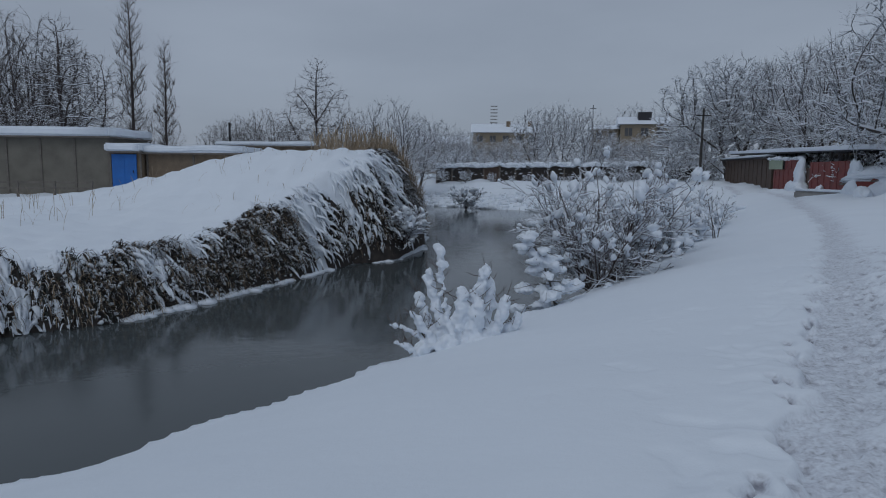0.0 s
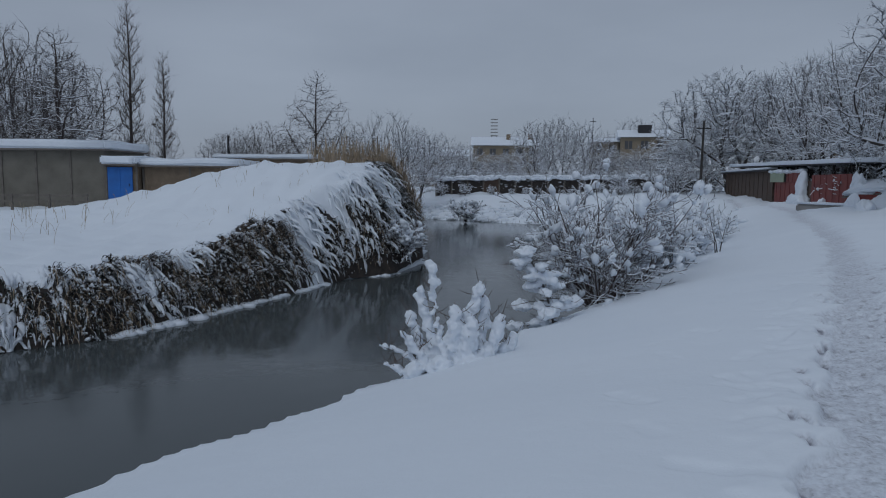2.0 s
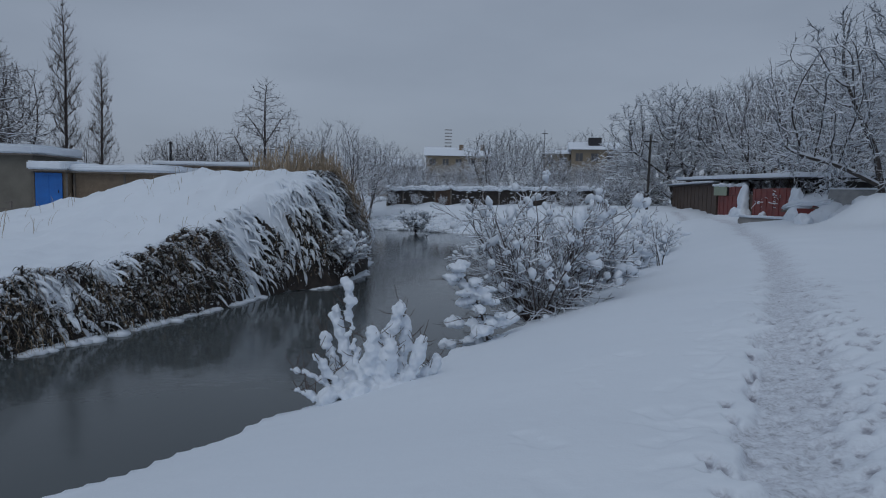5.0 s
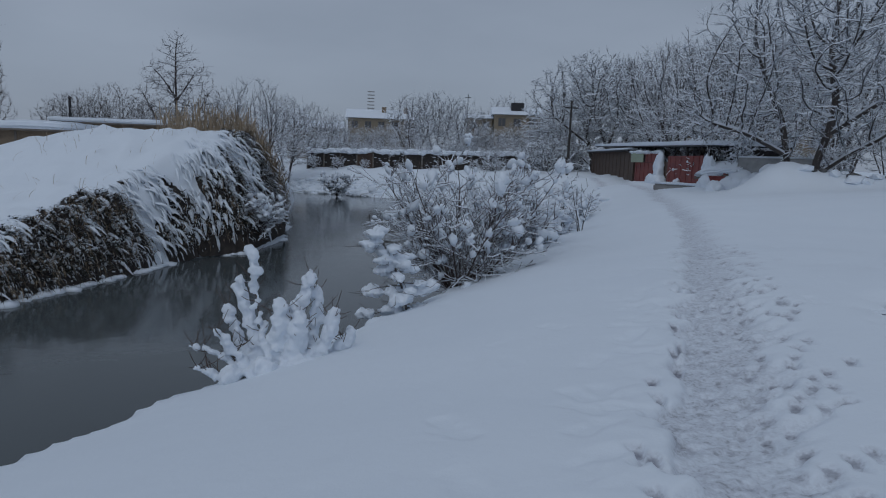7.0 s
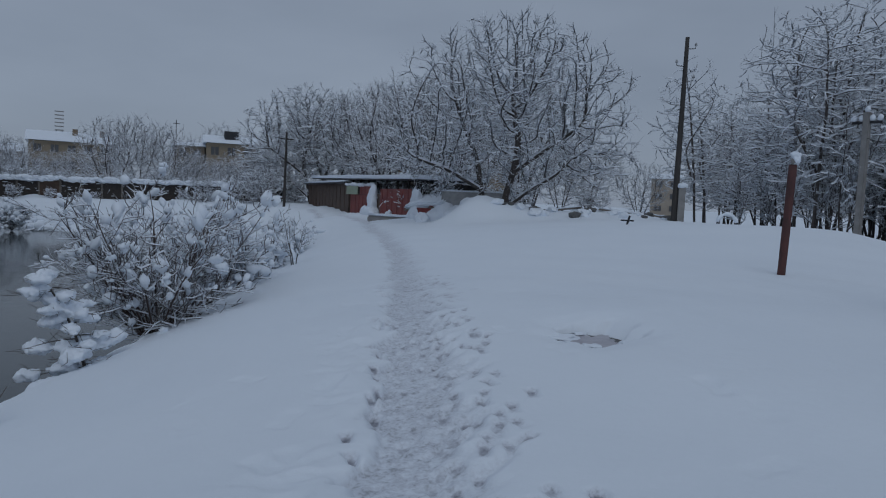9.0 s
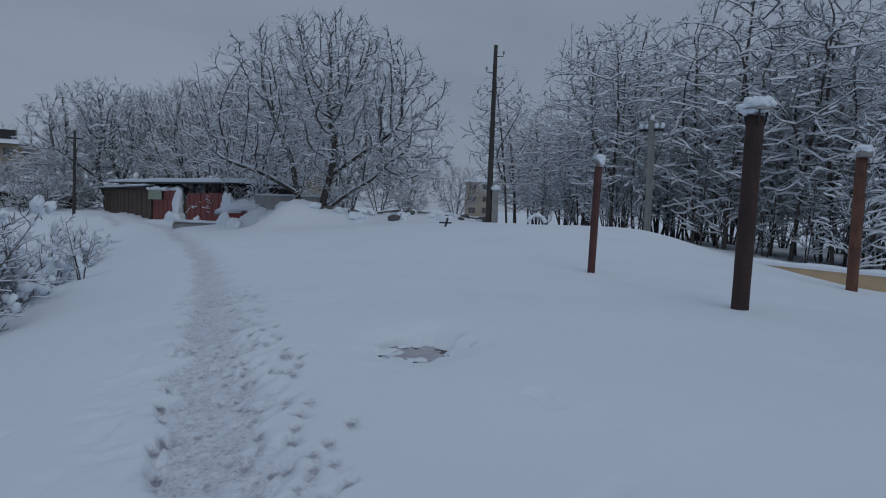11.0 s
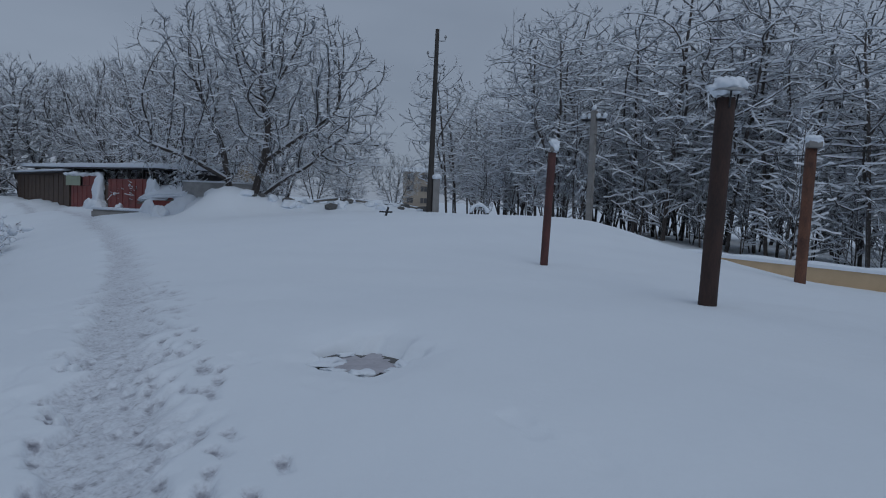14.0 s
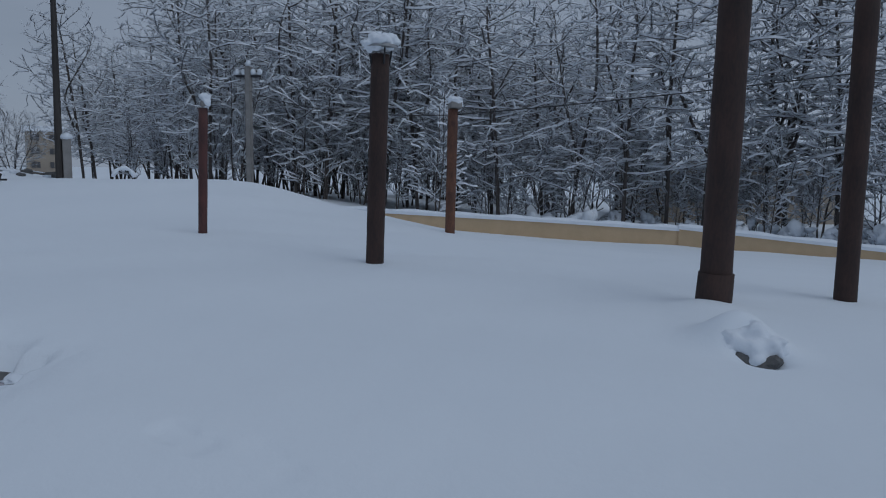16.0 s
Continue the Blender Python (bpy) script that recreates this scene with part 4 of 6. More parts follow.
# ---- shrubs ----
def laden_bush(x, y, z):
    """Fat fingers of snow on upright twigs over a heap at the water's edge."""
    root = thing("laden_bush", x, y, z, "small bush bowed under fat fingers of snow", "shrub")
    rng = random.Random(3)
    bm = bmesh.new()
    # foot, bend and tip across and up, thickness at foot and tip, how far back it stands
    fingers = [((-0.05, 0.1), (-0.17, 0.75), (-0.26, 1.5), 0.05, 0.075, 0.0), ((-0.15, 0.2), (-0.28, 0.7), (-0.40, 1.15), 0.09, 0.07, 0.1), ((0.08, 0.1), (0.24, 0.7), (0.41, 1.2), 0.11, 0.085, 0.0),
               ((0.3, 0.1), (0.56, 0.62), (0.46, 1.02), 0.1, 0.07, 0.15), ((0.4, 0.05), (0.62, 0.5), (0.68, 0.82), 0.1, 0.075, -0.1), ((0.0, 0.1), (0.02, 0.5), (0.1, 0.92), 0.14, 0.1, -0.15),
               ((-0.15, 0.0), (-0.5, 0.34), (-0.9, 0.42), 0.07, 0.03, 0.0), ((-0.2, 0.05), (-0.5, 0.45), (-0.62, 0.62), 0.08, 0.045, -0.1), ((-0.2, 0.0), (-0.42, 0.5), (-0.52, 0.8), 0.08, 0.05, 0.2),
               ((0.15, 0.05), (0.25, 0.45), (0.3, 0.75), 0.15, 0.1, -0.25), ((0.5, 0.0), (0.75, 0.3), (0.86, 0.5), 0.1, 0.08, 0.1), ((-0.3, -0.1), (-0.6, 0.12), (-0.82, 0.2), 0.06, 0.025, -0.15)]
    for n, (a, b, c, r0, r1, back) in enumerate(fingers):
        a, b, c = (Vector((p[0], back * t, p[1])) for p, t in ((a, 0.4), (b, 0.8), (c, 1.0)))
        line = []
        for i in range(21):
            t = i / 20
            q = a.lerp(b, t).lerp(b.lerp(c, t), t)
            line.append(q)
            r = (r0 * 0.85 + (r1 - r0 * 0.85) * t) * rng.uniform(0.8, 1.15) * (0.55 if n == 0 and 9 < i < 14 else 0.85)
            lump(bm, q + Vector((rng.gauss(0, 0.02), rng.gauss(0, 0.02), 0)), (r, r, r * 1.15), n + i * 0.7, 2, 0.5)
        v, f = [], []
        tube(v, f, line + [c + (c - b) * rng.uniform(0.1, 0.3) + Vector((rng.gauss(0, 0.04), rng.gauss(0, 0.04), 0))], [0.012 - 0.0004 * i for i in range(22)], 5)
        for i in range(14):
            q = line[rng.randrange(4, 21)]
            d = Vector((rng.gauss(0, 0.6), rng.gauss(0, 0.6), rng.uniform(0.1, 1.0))).normalized() * rng.uniform(0.16, 0.32)
            tube(v, f, [q, q + d * 0.6, q + d + Vector((0, 0, 0.03))], [0.006, 0.005, 0.003], 3)
        attach(mesh_object("stem", v, f, BARK_RED), root)
    for i in range(26):
        a = rng.uniform(-0.5, 0.75)
        r = rng.uniform(0.1, 0.2)
        lump(bm, (a, rng.uniform(-0.3, 0.3), rng.uniform(-0.25, 0.42) * (1 - abs(a - 0.1)) + 0.1 * a), (r, r, r * 0.95), i * 1.9, 2, 0.5)
    melt(part("snow", bm, SNOW, root, "thick fresh snow burying the twigs", False), 0.02)
    return root


def laden_sapling(x, y, z):
    """A young tree with tiers of snow pads on its level twigs."""
    root = thing("laden_sapling", x, y, z, "young tree with pads of snow on level twigs", "shrub")
    rng = random.Random(8)
    trunk = [Vector((0.05 - 0.02 * i * i * 0.5, 0.0, 0.24 * i)) for i in range(9)]
    v, f = [], []
    tube(v, f, trunk, [0.03 - 0.0026 * i for i in range(9)], 7)
    attach(mesh_object("trunk", v, f, BARK), root)
    bm = bmesh.new()
    v, f = [], []
    for n in range(30):
        h = 0.25 + 1.65 * n / 30
        k = min(int(h / 0.24), 7)
        p = trunk[k].lerp(trunk[k + 1], h / 0.24 - k)
        a, ln = n * 2.4 + rng.uniform(-0.3, 0.3), (0.82 - 0.3 * h) * rng.uniform(0.65, 1.15)
        d = Vector((math.cos(a), math.sin(a) * 0.8, rng.uniform(0.0, 0.35)))
        line = [p + d * (ln * t) - Vector((0, 0, 0.14 * ln * t * t)) for t in (0, 0.25, 0.5, 0.75, 1.0, 1.2)]
        tube(v, f, line, [0.011, 0.009, 0.008, 0.006, 0.005, 0.003], 4)
        for i in range(5):
            q = line[rng.randrange(1, 6)]
            e = Vector((d.x * 0.5 + rng.gauss(0, 0.5), d.y * 0.5 + rng.gauss(0, 0.5), rng.uniform(-0.2, 0.5))).normalized() * rng.uniform(0.15, 0.36)
            tube(v, f, [q, q + e], [0.005, 0.003], 3)
        if n % 7 == 5:
            continue
        for i in range(7):
            r = rng.uniform(0.05, 0.11) * (1.25 if h < 0.8 else 0.85)
            q = line[1].lerp(line[4], rng.random())
            lump(bm, q + Vector((rng.gauss(0, 0.04), rng.gauss(0, 0.04), r * 0.35)), (r * 1.25, r * 1.25, r * 0.75), n + i * 0.37, 2, 0.6)
    attach(mesh_object("branches", v, f, BARK), root)
    melt(part("snow", bm, SNOW, root, "pads of snow on the twigs", False), 0.022)
    return root


def shrub(name, label, x, y, z, tall, stems, bark, seed, lump_r, lumps, lean=0.3, kids=(7, 4), twig=0.007, snow=0.03, group="", heap=0.0, spread=None, pad=1.0, rise=0.5, merge=0.0):
    root = thing(name, x, y, z, label, "shrub", group)
    rng = random.Random(seed)
    br = []
    for s in range(stems):
        a = 6.28 * s / stems + rng.uniform(-0.4, 0.4)
        k = lean * rng.uniform(0.3, 1.5)
        d = Vector((math.cos(a) * k, math.sin(a) * k, 1))
        h = tall * rng.uniform(0.6, 1.0)
        q = Vector((0, 0, 1)).rotation_difference(d)
        base = Vector((math.cos(a), math.sin(a), 0)) * 0.08
        own = [([q @ p + base for p in pts], rad, level) for pts, rad, level in grow_tree(seed * 31 + s, h, spread or tall * 0.45, 0.018 + tall * 0.004, 1, 3, 0.25, rise, twig, kids, 0.0)]
        v, f = [], []
        for pts, rad, level in own:
            tube(v, f, pts, rad, 5 if level == 0 else 3)
        attach(mesh_object("stem", v, f, bark), root)
        br += own
    sv, sf = [], []
    for pts, rad, level in br:
        if snow:
            ridge(sv, sf, pts, rad, snow, rng)
    bm = bmesh.new()
    for i in range(lumps):
        pts, rad, level = rng.choice(br)
        k = rng.randrange(max(1, len(pts) // 2), len(pts))
        d = pts[k] - pts[k - 1]
        r = lump_r * rng.uniform(0.4, 1.35)
        n0 = len(bm.verts)
        lump(bm, (0, 0, 0), (r * rng.uniform(0.5, 1.5), r * rng.uniform(0.5, 1.5), r * rng.uniform(0.7, 1.9)) if pad == 1.0 else (r, r, r * pad), i * 0.37 + seed, 2 if merge else 1, 0.55)
        bm.verts.ensure_lookup_table()
        turn = Vector((0, 0, 1)).rotation_difference(d) if pad == 1.0 else Matrix.Rotation(i * 1.0, 3, "Z")
        c = pts[k - 1].lerp(pts[k], rng.random())
        for q in bm.verts[n0:]:
            q.co = turn @ q.co + c + Vector((0, 0, r * 0.35 * min(pad, 1)))
    for i in range(int(heap * 9)):
        a = rng.uniform(0, 6.28)
        rr = heap * rng.uniform(0.1, 0.9)
        lump(bm, (math.cos(a) * rr, math.sin(a) * rr, heap * rng.uniform(-0.1, 0.35)), (heap * 0.36, heap * 0.36, heap * rng.uniform(0.2, 0.42)), i + seed * 3.0, 2, 0.6)
    if sv:
        tagged(attach(mesh_object("snow_dusting", sv, sf, SNOW_TWIG), root, "thin snow lying along the twigs"), kind="stuff")
    tagged(part("snow", bm, SNOW, root, "thick fresh snow loading the twigs", False), kind="stuff")
    if merge:
        melt(root.children[-1], merge)
    return root


laden_bush(1.5, 10.85, -1.2)
laden_sapling(3.5, 14.6, -1.75)
shrub("riverside_shrub", "large many-stemmed reddish shrub dusted with snow clumps", 5.15, 17.7, -1.9, 4.5, 26, BARK_RED, 12, 0.07, 420, 0.62, (10, 6), 0.0075, 0.018, "shrubs on the river edge", spread=1.25, merge=0.03)
shrub("riverside_shrub", "many-stemmed shrub heaped with snow behind the larger one", 7.1, 21.4, -1.8, 3.7, 16, BARK_RED, 13, 0.085, 330, 0.5, (9, 5), 0.009, 0.035, "shrubs on the river edge", spread=1.05, merge=0.035)
EDGE_SHRUBS = [(8.3, 23.0, 2.1), (9.2, 25.2, 1.9), (10.4, 26.6, 1.9), (11.2, 29.0, 1.8), (12.6, 31.0, 1.9), (13.9, 33.5, 1.9), (15.0, 36.5, 2.0), (16.0, 40, 2.0), (7.9, 23.9, 1.6), (9.6, 27.6, 1.7)]
for n, (x, y, h) in enumerate(EDGE_SHRUBS):
    shrub("low_shrub", "low shrub almost buried in snow on the bank", x, y, -1.65, h, 8, BARK, 30 + n, 0.13, 120, 0.55, (6, 4), 0.009, 0.05, "shrubs on the river edge", heap=0.6, merge=0.04)
shrub("thin_sapling", "thin bare sapling beside the path", 10.35, 23.9, -0.75, 2.0, 3, BARK, 51, 0.05, 26, 0.14, (7, 3), 0.008, 0.03)
shrub("far_shore_bush", "round twiggy bush at the far water's edge", 3.6, 66.8, -2.4, 2.6, 16, BARK_FAR, 61, 0.16, 160, 0.75, (9, 4), 0.018, 0.07, spread=1.1)
shrub("hanging_bush", "frosty bush overhanging the water from the reed bank", -0.3, 31.2, -1.9, 2.0, 14, BARK_RED, 62, 0.10, 160, 0.6, (9, 4), 0.011, 0.05, spread=0.9)

# ---- the reed-grown bank across the river ----
def along(line, step):
    """Evenly spaced points of a polyline with the normal to its left."""
    out = []
    for a, b in zip(line, line[1:]):
        a, b = Vector(a), Vector(b)
        d = (b - a).normalized()
        n = max(1, int((b - a).length / step))
        out += [(a.lerp(b, i / n), Vector((-d.y, d.x))) for i in range(n)]
    return out


FACE = along(LEFT[2:11], 0.12)


def bank_spots(count, seed, low, high):
    rng = random.Random(seed)
    spots = []
    for _ in range(count):
        p, n = rng.choice(FACE)
        d = rng.uniform(low, high)
        spots.append((p.x + n.x * d + rng.uniform(-0.1, 0.1), p.y + n.y * d + rng.uniform(-0.1, 0.1), n, d))
    z = height(np.array([q[0] for q in spots]), np.array([q[1] for q in spots]), False)[0]
    return [(Vector((x, y, float(zz))), Vector((-n.x, -n.y, 0)), d) for (x, y, n, d), zz in zip(spots, z)]


def reed_mask(p, d):
    """Above zero where the snow has slid off and the dead reeds show."""
    a = 0.46 * p.x + 0.89 * p.y
    hump = max(0.0, min(1.0, (p.y - 22) / 6))
    low = 0.39 - 0.07 * hump - (0.42 - 0.16 * hump) * max(0.0, d - 0.4 - 0.15 * hump) - 0.3 * max(0.0, d - 1.7)
    low -= 0.17 * max(0.0, min(1.0, (22.0 - p.y) / 5)) + 0.16 * max(0.0, min(1.0, (p.y - 26.5) / 3))
    return low + 0.62 * noise.noise(Vector((a * 0.42, d * 0.4, 1.5))) + 0.62 * noise.noise(Vector((a * 2.4, d * 0.6, 4.0))) + 0.3 * noise.noise(Vector((a * 6, d * 2.2, 9.0)))


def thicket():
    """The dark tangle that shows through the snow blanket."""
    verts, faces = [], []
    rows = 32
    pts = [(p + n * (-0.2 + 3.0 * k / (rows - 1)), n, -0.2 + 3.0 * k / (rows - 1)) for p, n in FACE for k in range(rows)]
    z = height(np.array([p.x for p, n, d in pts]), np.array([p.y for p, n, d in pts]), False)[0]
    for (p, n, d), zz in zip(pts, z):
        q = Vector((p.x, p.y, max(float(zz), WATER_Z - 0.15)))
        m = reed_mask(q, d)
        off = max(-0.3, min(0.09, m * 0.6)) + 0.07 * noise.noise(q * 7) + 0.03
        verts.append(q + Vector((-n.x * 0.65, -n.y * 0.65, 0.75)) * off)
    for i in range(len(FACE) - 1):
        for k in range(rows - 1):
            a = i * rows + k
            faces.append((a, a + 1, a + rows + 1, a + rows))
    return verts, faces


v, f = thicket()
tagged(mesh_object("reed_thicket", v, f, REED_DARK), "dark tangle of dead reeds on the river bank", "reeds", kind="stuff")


def strands(name, label, mat, count, seed, low, high, size, width, up, need):
    rng = random.Random(seed)
    verts, faces = [], []
    for p, out, d in bank_spots(count, seed, low, high):
        if reed_mask(p, d) < need:
            continue
        o = Matrix.Rotation(rng.gauss(0, 0.45), 3, "Z") @ out
        length = rng.uniform(*size)
        side = Vector((o.y, -o.x, 0))
        n, q, w = 4, p + out * 0.08 + Vector((0, 0, 0.06)), width * rng.uniform(0.6, 1.4)
        e = rng.uniform(*up)
        for i in range(n + 1):
            r = w * (1 - 0.8 * i / n)
            verts.extend((q - side * r, q + side * r + Vector((0, 0, r * 0.6))))
            q = q + (o * math.cos(e) + Vector((0, 0, math.sin(e)))) * (length / n)
            e = max(e - rng.uniform(0.35, 0.75), -1.45)
            q.z = max(q.z, WATER_Z + 0.01)
        s = len(verts) - 2 * (n + 1)
        faces.extend((s + 2 * i, s + 2 * i + 1, s + 2 * i + 3, s + 2 * i + 2) for i in range(n))
    tagged(mesh_object(name, verts, faces, mat), label, "reeds", kind="stuff")


strands("dead_reeds", "bent dry reeds hanging over the bank", REED, 7500, 5, 0.0, 2.6, (0.3, 0.9), 0.013, (0.0, 1.0), 0.05)
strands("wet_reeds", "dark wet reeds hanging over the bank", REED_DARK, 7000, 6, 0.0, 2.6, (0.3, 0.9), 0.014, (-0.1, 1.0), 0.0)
strands("ivy", "dark evergreen creepers on the bank", IVY, 7600, 7, 0.0, 2.6, (0.15, 0.4), 0.035, (0.0, 1.0), 0.08)
strands("snowy_reeds", "thin reeds whitened with snow", SNOW_TWIG, 8000, 9, 0.0, 2.8, (0.2, 0.5), 0.017, (-0.2, 0.9), -0.05)


def drapes(count, seed, low, high, wide, length, need):
    """Tongues of snow drooping over the reeds."""
    rng = random.Random(seed)
    verts, faces = [], []
    for p, out, d in bank_spots(count, seed, low, high):
        m = reed_mask(p, d)
        if not need[0] < m < need[1]:
            continue
        o = Matrix.Rotation(rng.gauss(0, 0.3), 3, "Z") @ out
        side = Vector((o.y, -o.x, 0))
        w, ln, n = rng.uniform(*wide), rng.uniform(*length), 6
        e, q = rng.uniform(-0.7, 0.1), p + Vector((0, 0, 0.03))
        s = len(verts)
        for i in range(n + 1):
            t = i / n
            r = w * (0.25 + 2.4 * t * (1 - t)) * (1 - 0.4 * t) * rng.uniform(0.75, 1.25)
            up = Vector((o.x * math.sin(-e) * 0.6, o.y * math.sin(-e) * 0.6, math.cos(e) + 0.15)).normalized()
            for a in range(6):
                g = math.pi * (a / 5 * 1.3 - 0.15)
                verts.append(q + side * (-math.cos(g) * r) + up * (math.sin(g) * r * 0.6))
            q = q + (o * math.cos(e) + Vector((0, 0, math.sin(e)))) * (ln / n)
            e = max(e - rng.uniform(0.08, 0.3), -1.3)
            q.z = max(q.z, WATER_Z + 0.03)
        for i in range(n):
            for a in range(5):
                k = s + i * 6 + a
                faces.append((k, k + 1, k + 7, k + 6))
    return verts, faces


v1, f1 = drapes(3600, 15, 0.1, 3.0, (0.05, 0.13), (0.3, 0.85), (-0.45, 0.2))
v2, f2 = drapes(5200, 16, 0.0, 2.4, (0.015, 0.045), (0.12, 0.4), (-0.05, 1.0))
allv, allf = list(v1), list(f1)
o = len(allv)
allv += v2
allf += [tuple(o + i for i in q) for q in f2]
fleck = bmesh.new()
rng = random.Random(99)
for i, (p, out, d) in enumerate(bank_spots(4200, 18, -0.1, 2.2)):
    if reed_mask(p, d) > -0.05:
        r = rng.uniform(0.014, 0.042)
        lump(fleck, p + out * rng.uniform(0.08, 0.16) + Vector((0, 0, 0.12)), (r * rng.uniform(0.6, 2.2), r * rng.uniform(0.6, 2.2), r * rng.uniform(0.5, 1.8)), i * 0.61, 1, 1.2)
for i, (p, out, d) in enumerate(bank_spots(420, 19, -0.3, -0.02)):
    if noise.noise(p * 0.5) < 0.05:
        continue
    r = rng.uniform(0.08, 0.2)
    lump(fleck, Vector((p.x, p.y, WATER_Z + 0.01)), (r * 1.6, r * 1.6, r * 0.5), i * 0.61, 1, 0.5)
fleck.verts.index_update()
o = len(allv)
allv += [q.co.copy() for q in fleck.verts]
allf += [tuple(o + q.index for q in fc.verts) for fc in fleck.faces]
fleck.free()
tagged(mesh_object("snow_drapes", allv, allf, SNOW), "tongues of snow drooping over the bank's reeds", "snow", kind="stuff")


def upright(name, label, mat, spots, tall, width, bend):
    rng = random.Random(len(spots))
    verts, faces = [], []
    for x, y, z in spots:
        h, a, b = tall * rng.uniform(0.55, 1.1), rng.uniform(0, 6.28), bend * rng.uniform(0.2, 1.2)
        o, side = Vector((math.cos(a), math.sin(a), 0)), Vector((-math.sin(a), math.cos(a), 0))
        s = len(verts)
        for i in range(5):
            t = i / 4
            q = Vector((x, y, z)) + o * (b * h * t * t) + Vector((0, 0, h * t * (1 - 0.3 * b * t)))
            w = width * (1 - 0.5 * t) * (1.9 if i == 3 else 1)
            verts.extend((q - side * w, q + side * w))
        faces.extend((s + 2 * i, s + 2 * i + 1, s + 2 * i + 3, s + 2 * i + 2) for i in range(4))
    return tagged(mesh_object(name, verts, faces, mat), label, "reeds", kind="stuff")


def scatter(count, seed, x0, x1, y0, y1, lift=-0.05):
    rng = random.Random(seed)
    xy = [(rng.uniform(x0, x1), rng.uniform(y0, y1)) for _ in range(count)]
    z = height(np.array([p[0] for p in xy]), np.array([p[1] for p in xy]), False)[0]
    return [(x, y, float(q) + lift) for (x, y), q in zip(xy, z)]


upright("tall_reeds", "tall dry tan reeds behind the snowy hump", REED, scatter(1000, 41, -5.5, 0.2, 37, 44), 1.75, 0.018, 0.45)
upright("dry_grass", "dry grass stalks sticking out of the snow", REED, scatter(130, 42, -21, -11, 23, 32), 0.9, 0.008, 0.6)
upright("dry_grass", "dry grass stalks on the bank's crest", REED, scatter(110, 43, -9, -0.5, 27, 34), 0.5, 0.008, 0.9)

# ---- garages beyond the bend ----
GA, GB = Vector((31.6, 74.7, 0)), Vector((23.4, 37.9, 0))
GU = (GB - GA).normalized()
GN = Vector((GU.y, -GU.x, 0))
GTURN = Matrix(((GU.x, -GN.x, 0), (GU.y, -GN.y, 0), (0, 0, 1))).to_4x4()


def garage(s0, s1, tall, mats, label, panels, roof_snow=0.22, deep=4.0, base=0.0, door_h=None):
    p = GA + GU * s0
    root = tagged(new("garage"), label, "garage", "garages by the path")
    root.matrix_world = Matrix.Translation((p.x, p.y, base)) @ GTURN
    w = s1 - s0
    bm = bmesh.new()
    box(bm, 0, w, 0.06, deep, -0.5, tall)
    part("body", bm, SHEET_BROWN, root)
    door_h = door_h or tall - 0.12
    for k in range(panels):
        a, b = w * k / panels, w * (k + 1) / panels
        bm = bmesh.new()
        box(bm, a + 0.06, b - 0.06, 0.0, 0.057, -0.3, door_h, 0.012)
        leaf = part("door", bm, mats[k % len(mats)], root, "ribbed sheet door")
        n = max(2, int((b - a) / 1.6))
        for i in range(1, n):
            x = a + (b - a) * i / n
            bm = bmesh.new()
            box(bm, x - 0.025, x + 0.025, -0.03, -0.003, -0.25, door_h - 0.04)
            part("rib", bm, mats[k % len(mats)], leaf)
    bm = bmesh.new()
    box(bm, -0.2, w + 0.2, -0.55, deep + 0.2, tall + 0.003, tall + 0.10, 0.01)
    part("roof", bm, DARKMETAL, root)
    bm = bmesh.new()
    box(bm, -0.22, w + 0.22, -0.6, deep + 0.2, tall + 0.103, tall + 0.10 + roof_snow, 0.09)
    bmesh.ops.subdivide_edges(bm, edges=bm.edges[:], cuts=3, use_grid_fill=True)
    for q in bm.verts:
        if q.co.z > tall + 0.16:
            q.co.z += 0.07 * noise.noise(q.co * 0.7 + Vector((s0, 0, 0)))
    part("roof_snow", bm, SNOW, root, "thick snow on the roof", False)
    return root


garage(0.0, 19.6, 2.4, (SHEET_BROWN,), "brown sheet-metal garage with a snowy flat roof", 3, roof_snow=0.16)


def leaning_roof():
    """A long dark lean-to over the patched fronts, its roof under a slab of snow."""
    root = tagged(new("lean_to"), "long dark lean-to with a sloping snow-covered roof", "shed", "garages by the path")
    root.matrix_world = Matrix.Translation(GA) @ GTURN
    # shadow under the roof is put into this back wall's dark colour
    bm = bmesh.new()
    box(bm, 19.8, 38.0, 0.75, 4.0, -0.5, 2.35)
    part("wall", bm, WOOD_POLE, root, "board wall coloured dark for the shadow under the roof")
    for name, mat, lo, hi, y0, lip in (("roof", DARKMETAL, 0.0, 0.09, -0.35, 0.0), ("roof_snow", SNOW, 0.093, 0.36, -0.45, 0.06)):
        bm = bmesh.new()
        box(bm, 4.0 - lip, 38.4 + lip, y0, 4.2, lo, hi, 0.03 if lip else 0.01)
        bmesh.ops.subdivide_edges(bm, edges=bm.edges[:], cuts=9, use_grid_fill=True)
        for q in bm.verts:
            q.co.z += 2.95 - 0.015 * (q.co.x - 4) + (0.06 * noise.noise(q.co * 0.6) if lip and q.co.z > 0.2 else 0)
        part(name, bm, mat, root, "thick snow on the roof" if lip else "", False)
    for k in range(8):
        bm = bmesh.new()
        x = 20.4 + 2.5 * k
        box(bm, x - 0.06, x + 0.06, 0.1, 0.22, -0.3, 2.94 - 0.015 * (x - 4))
        part("post", bm, WOOD_POLE, root)
    return root


leaning_roof()


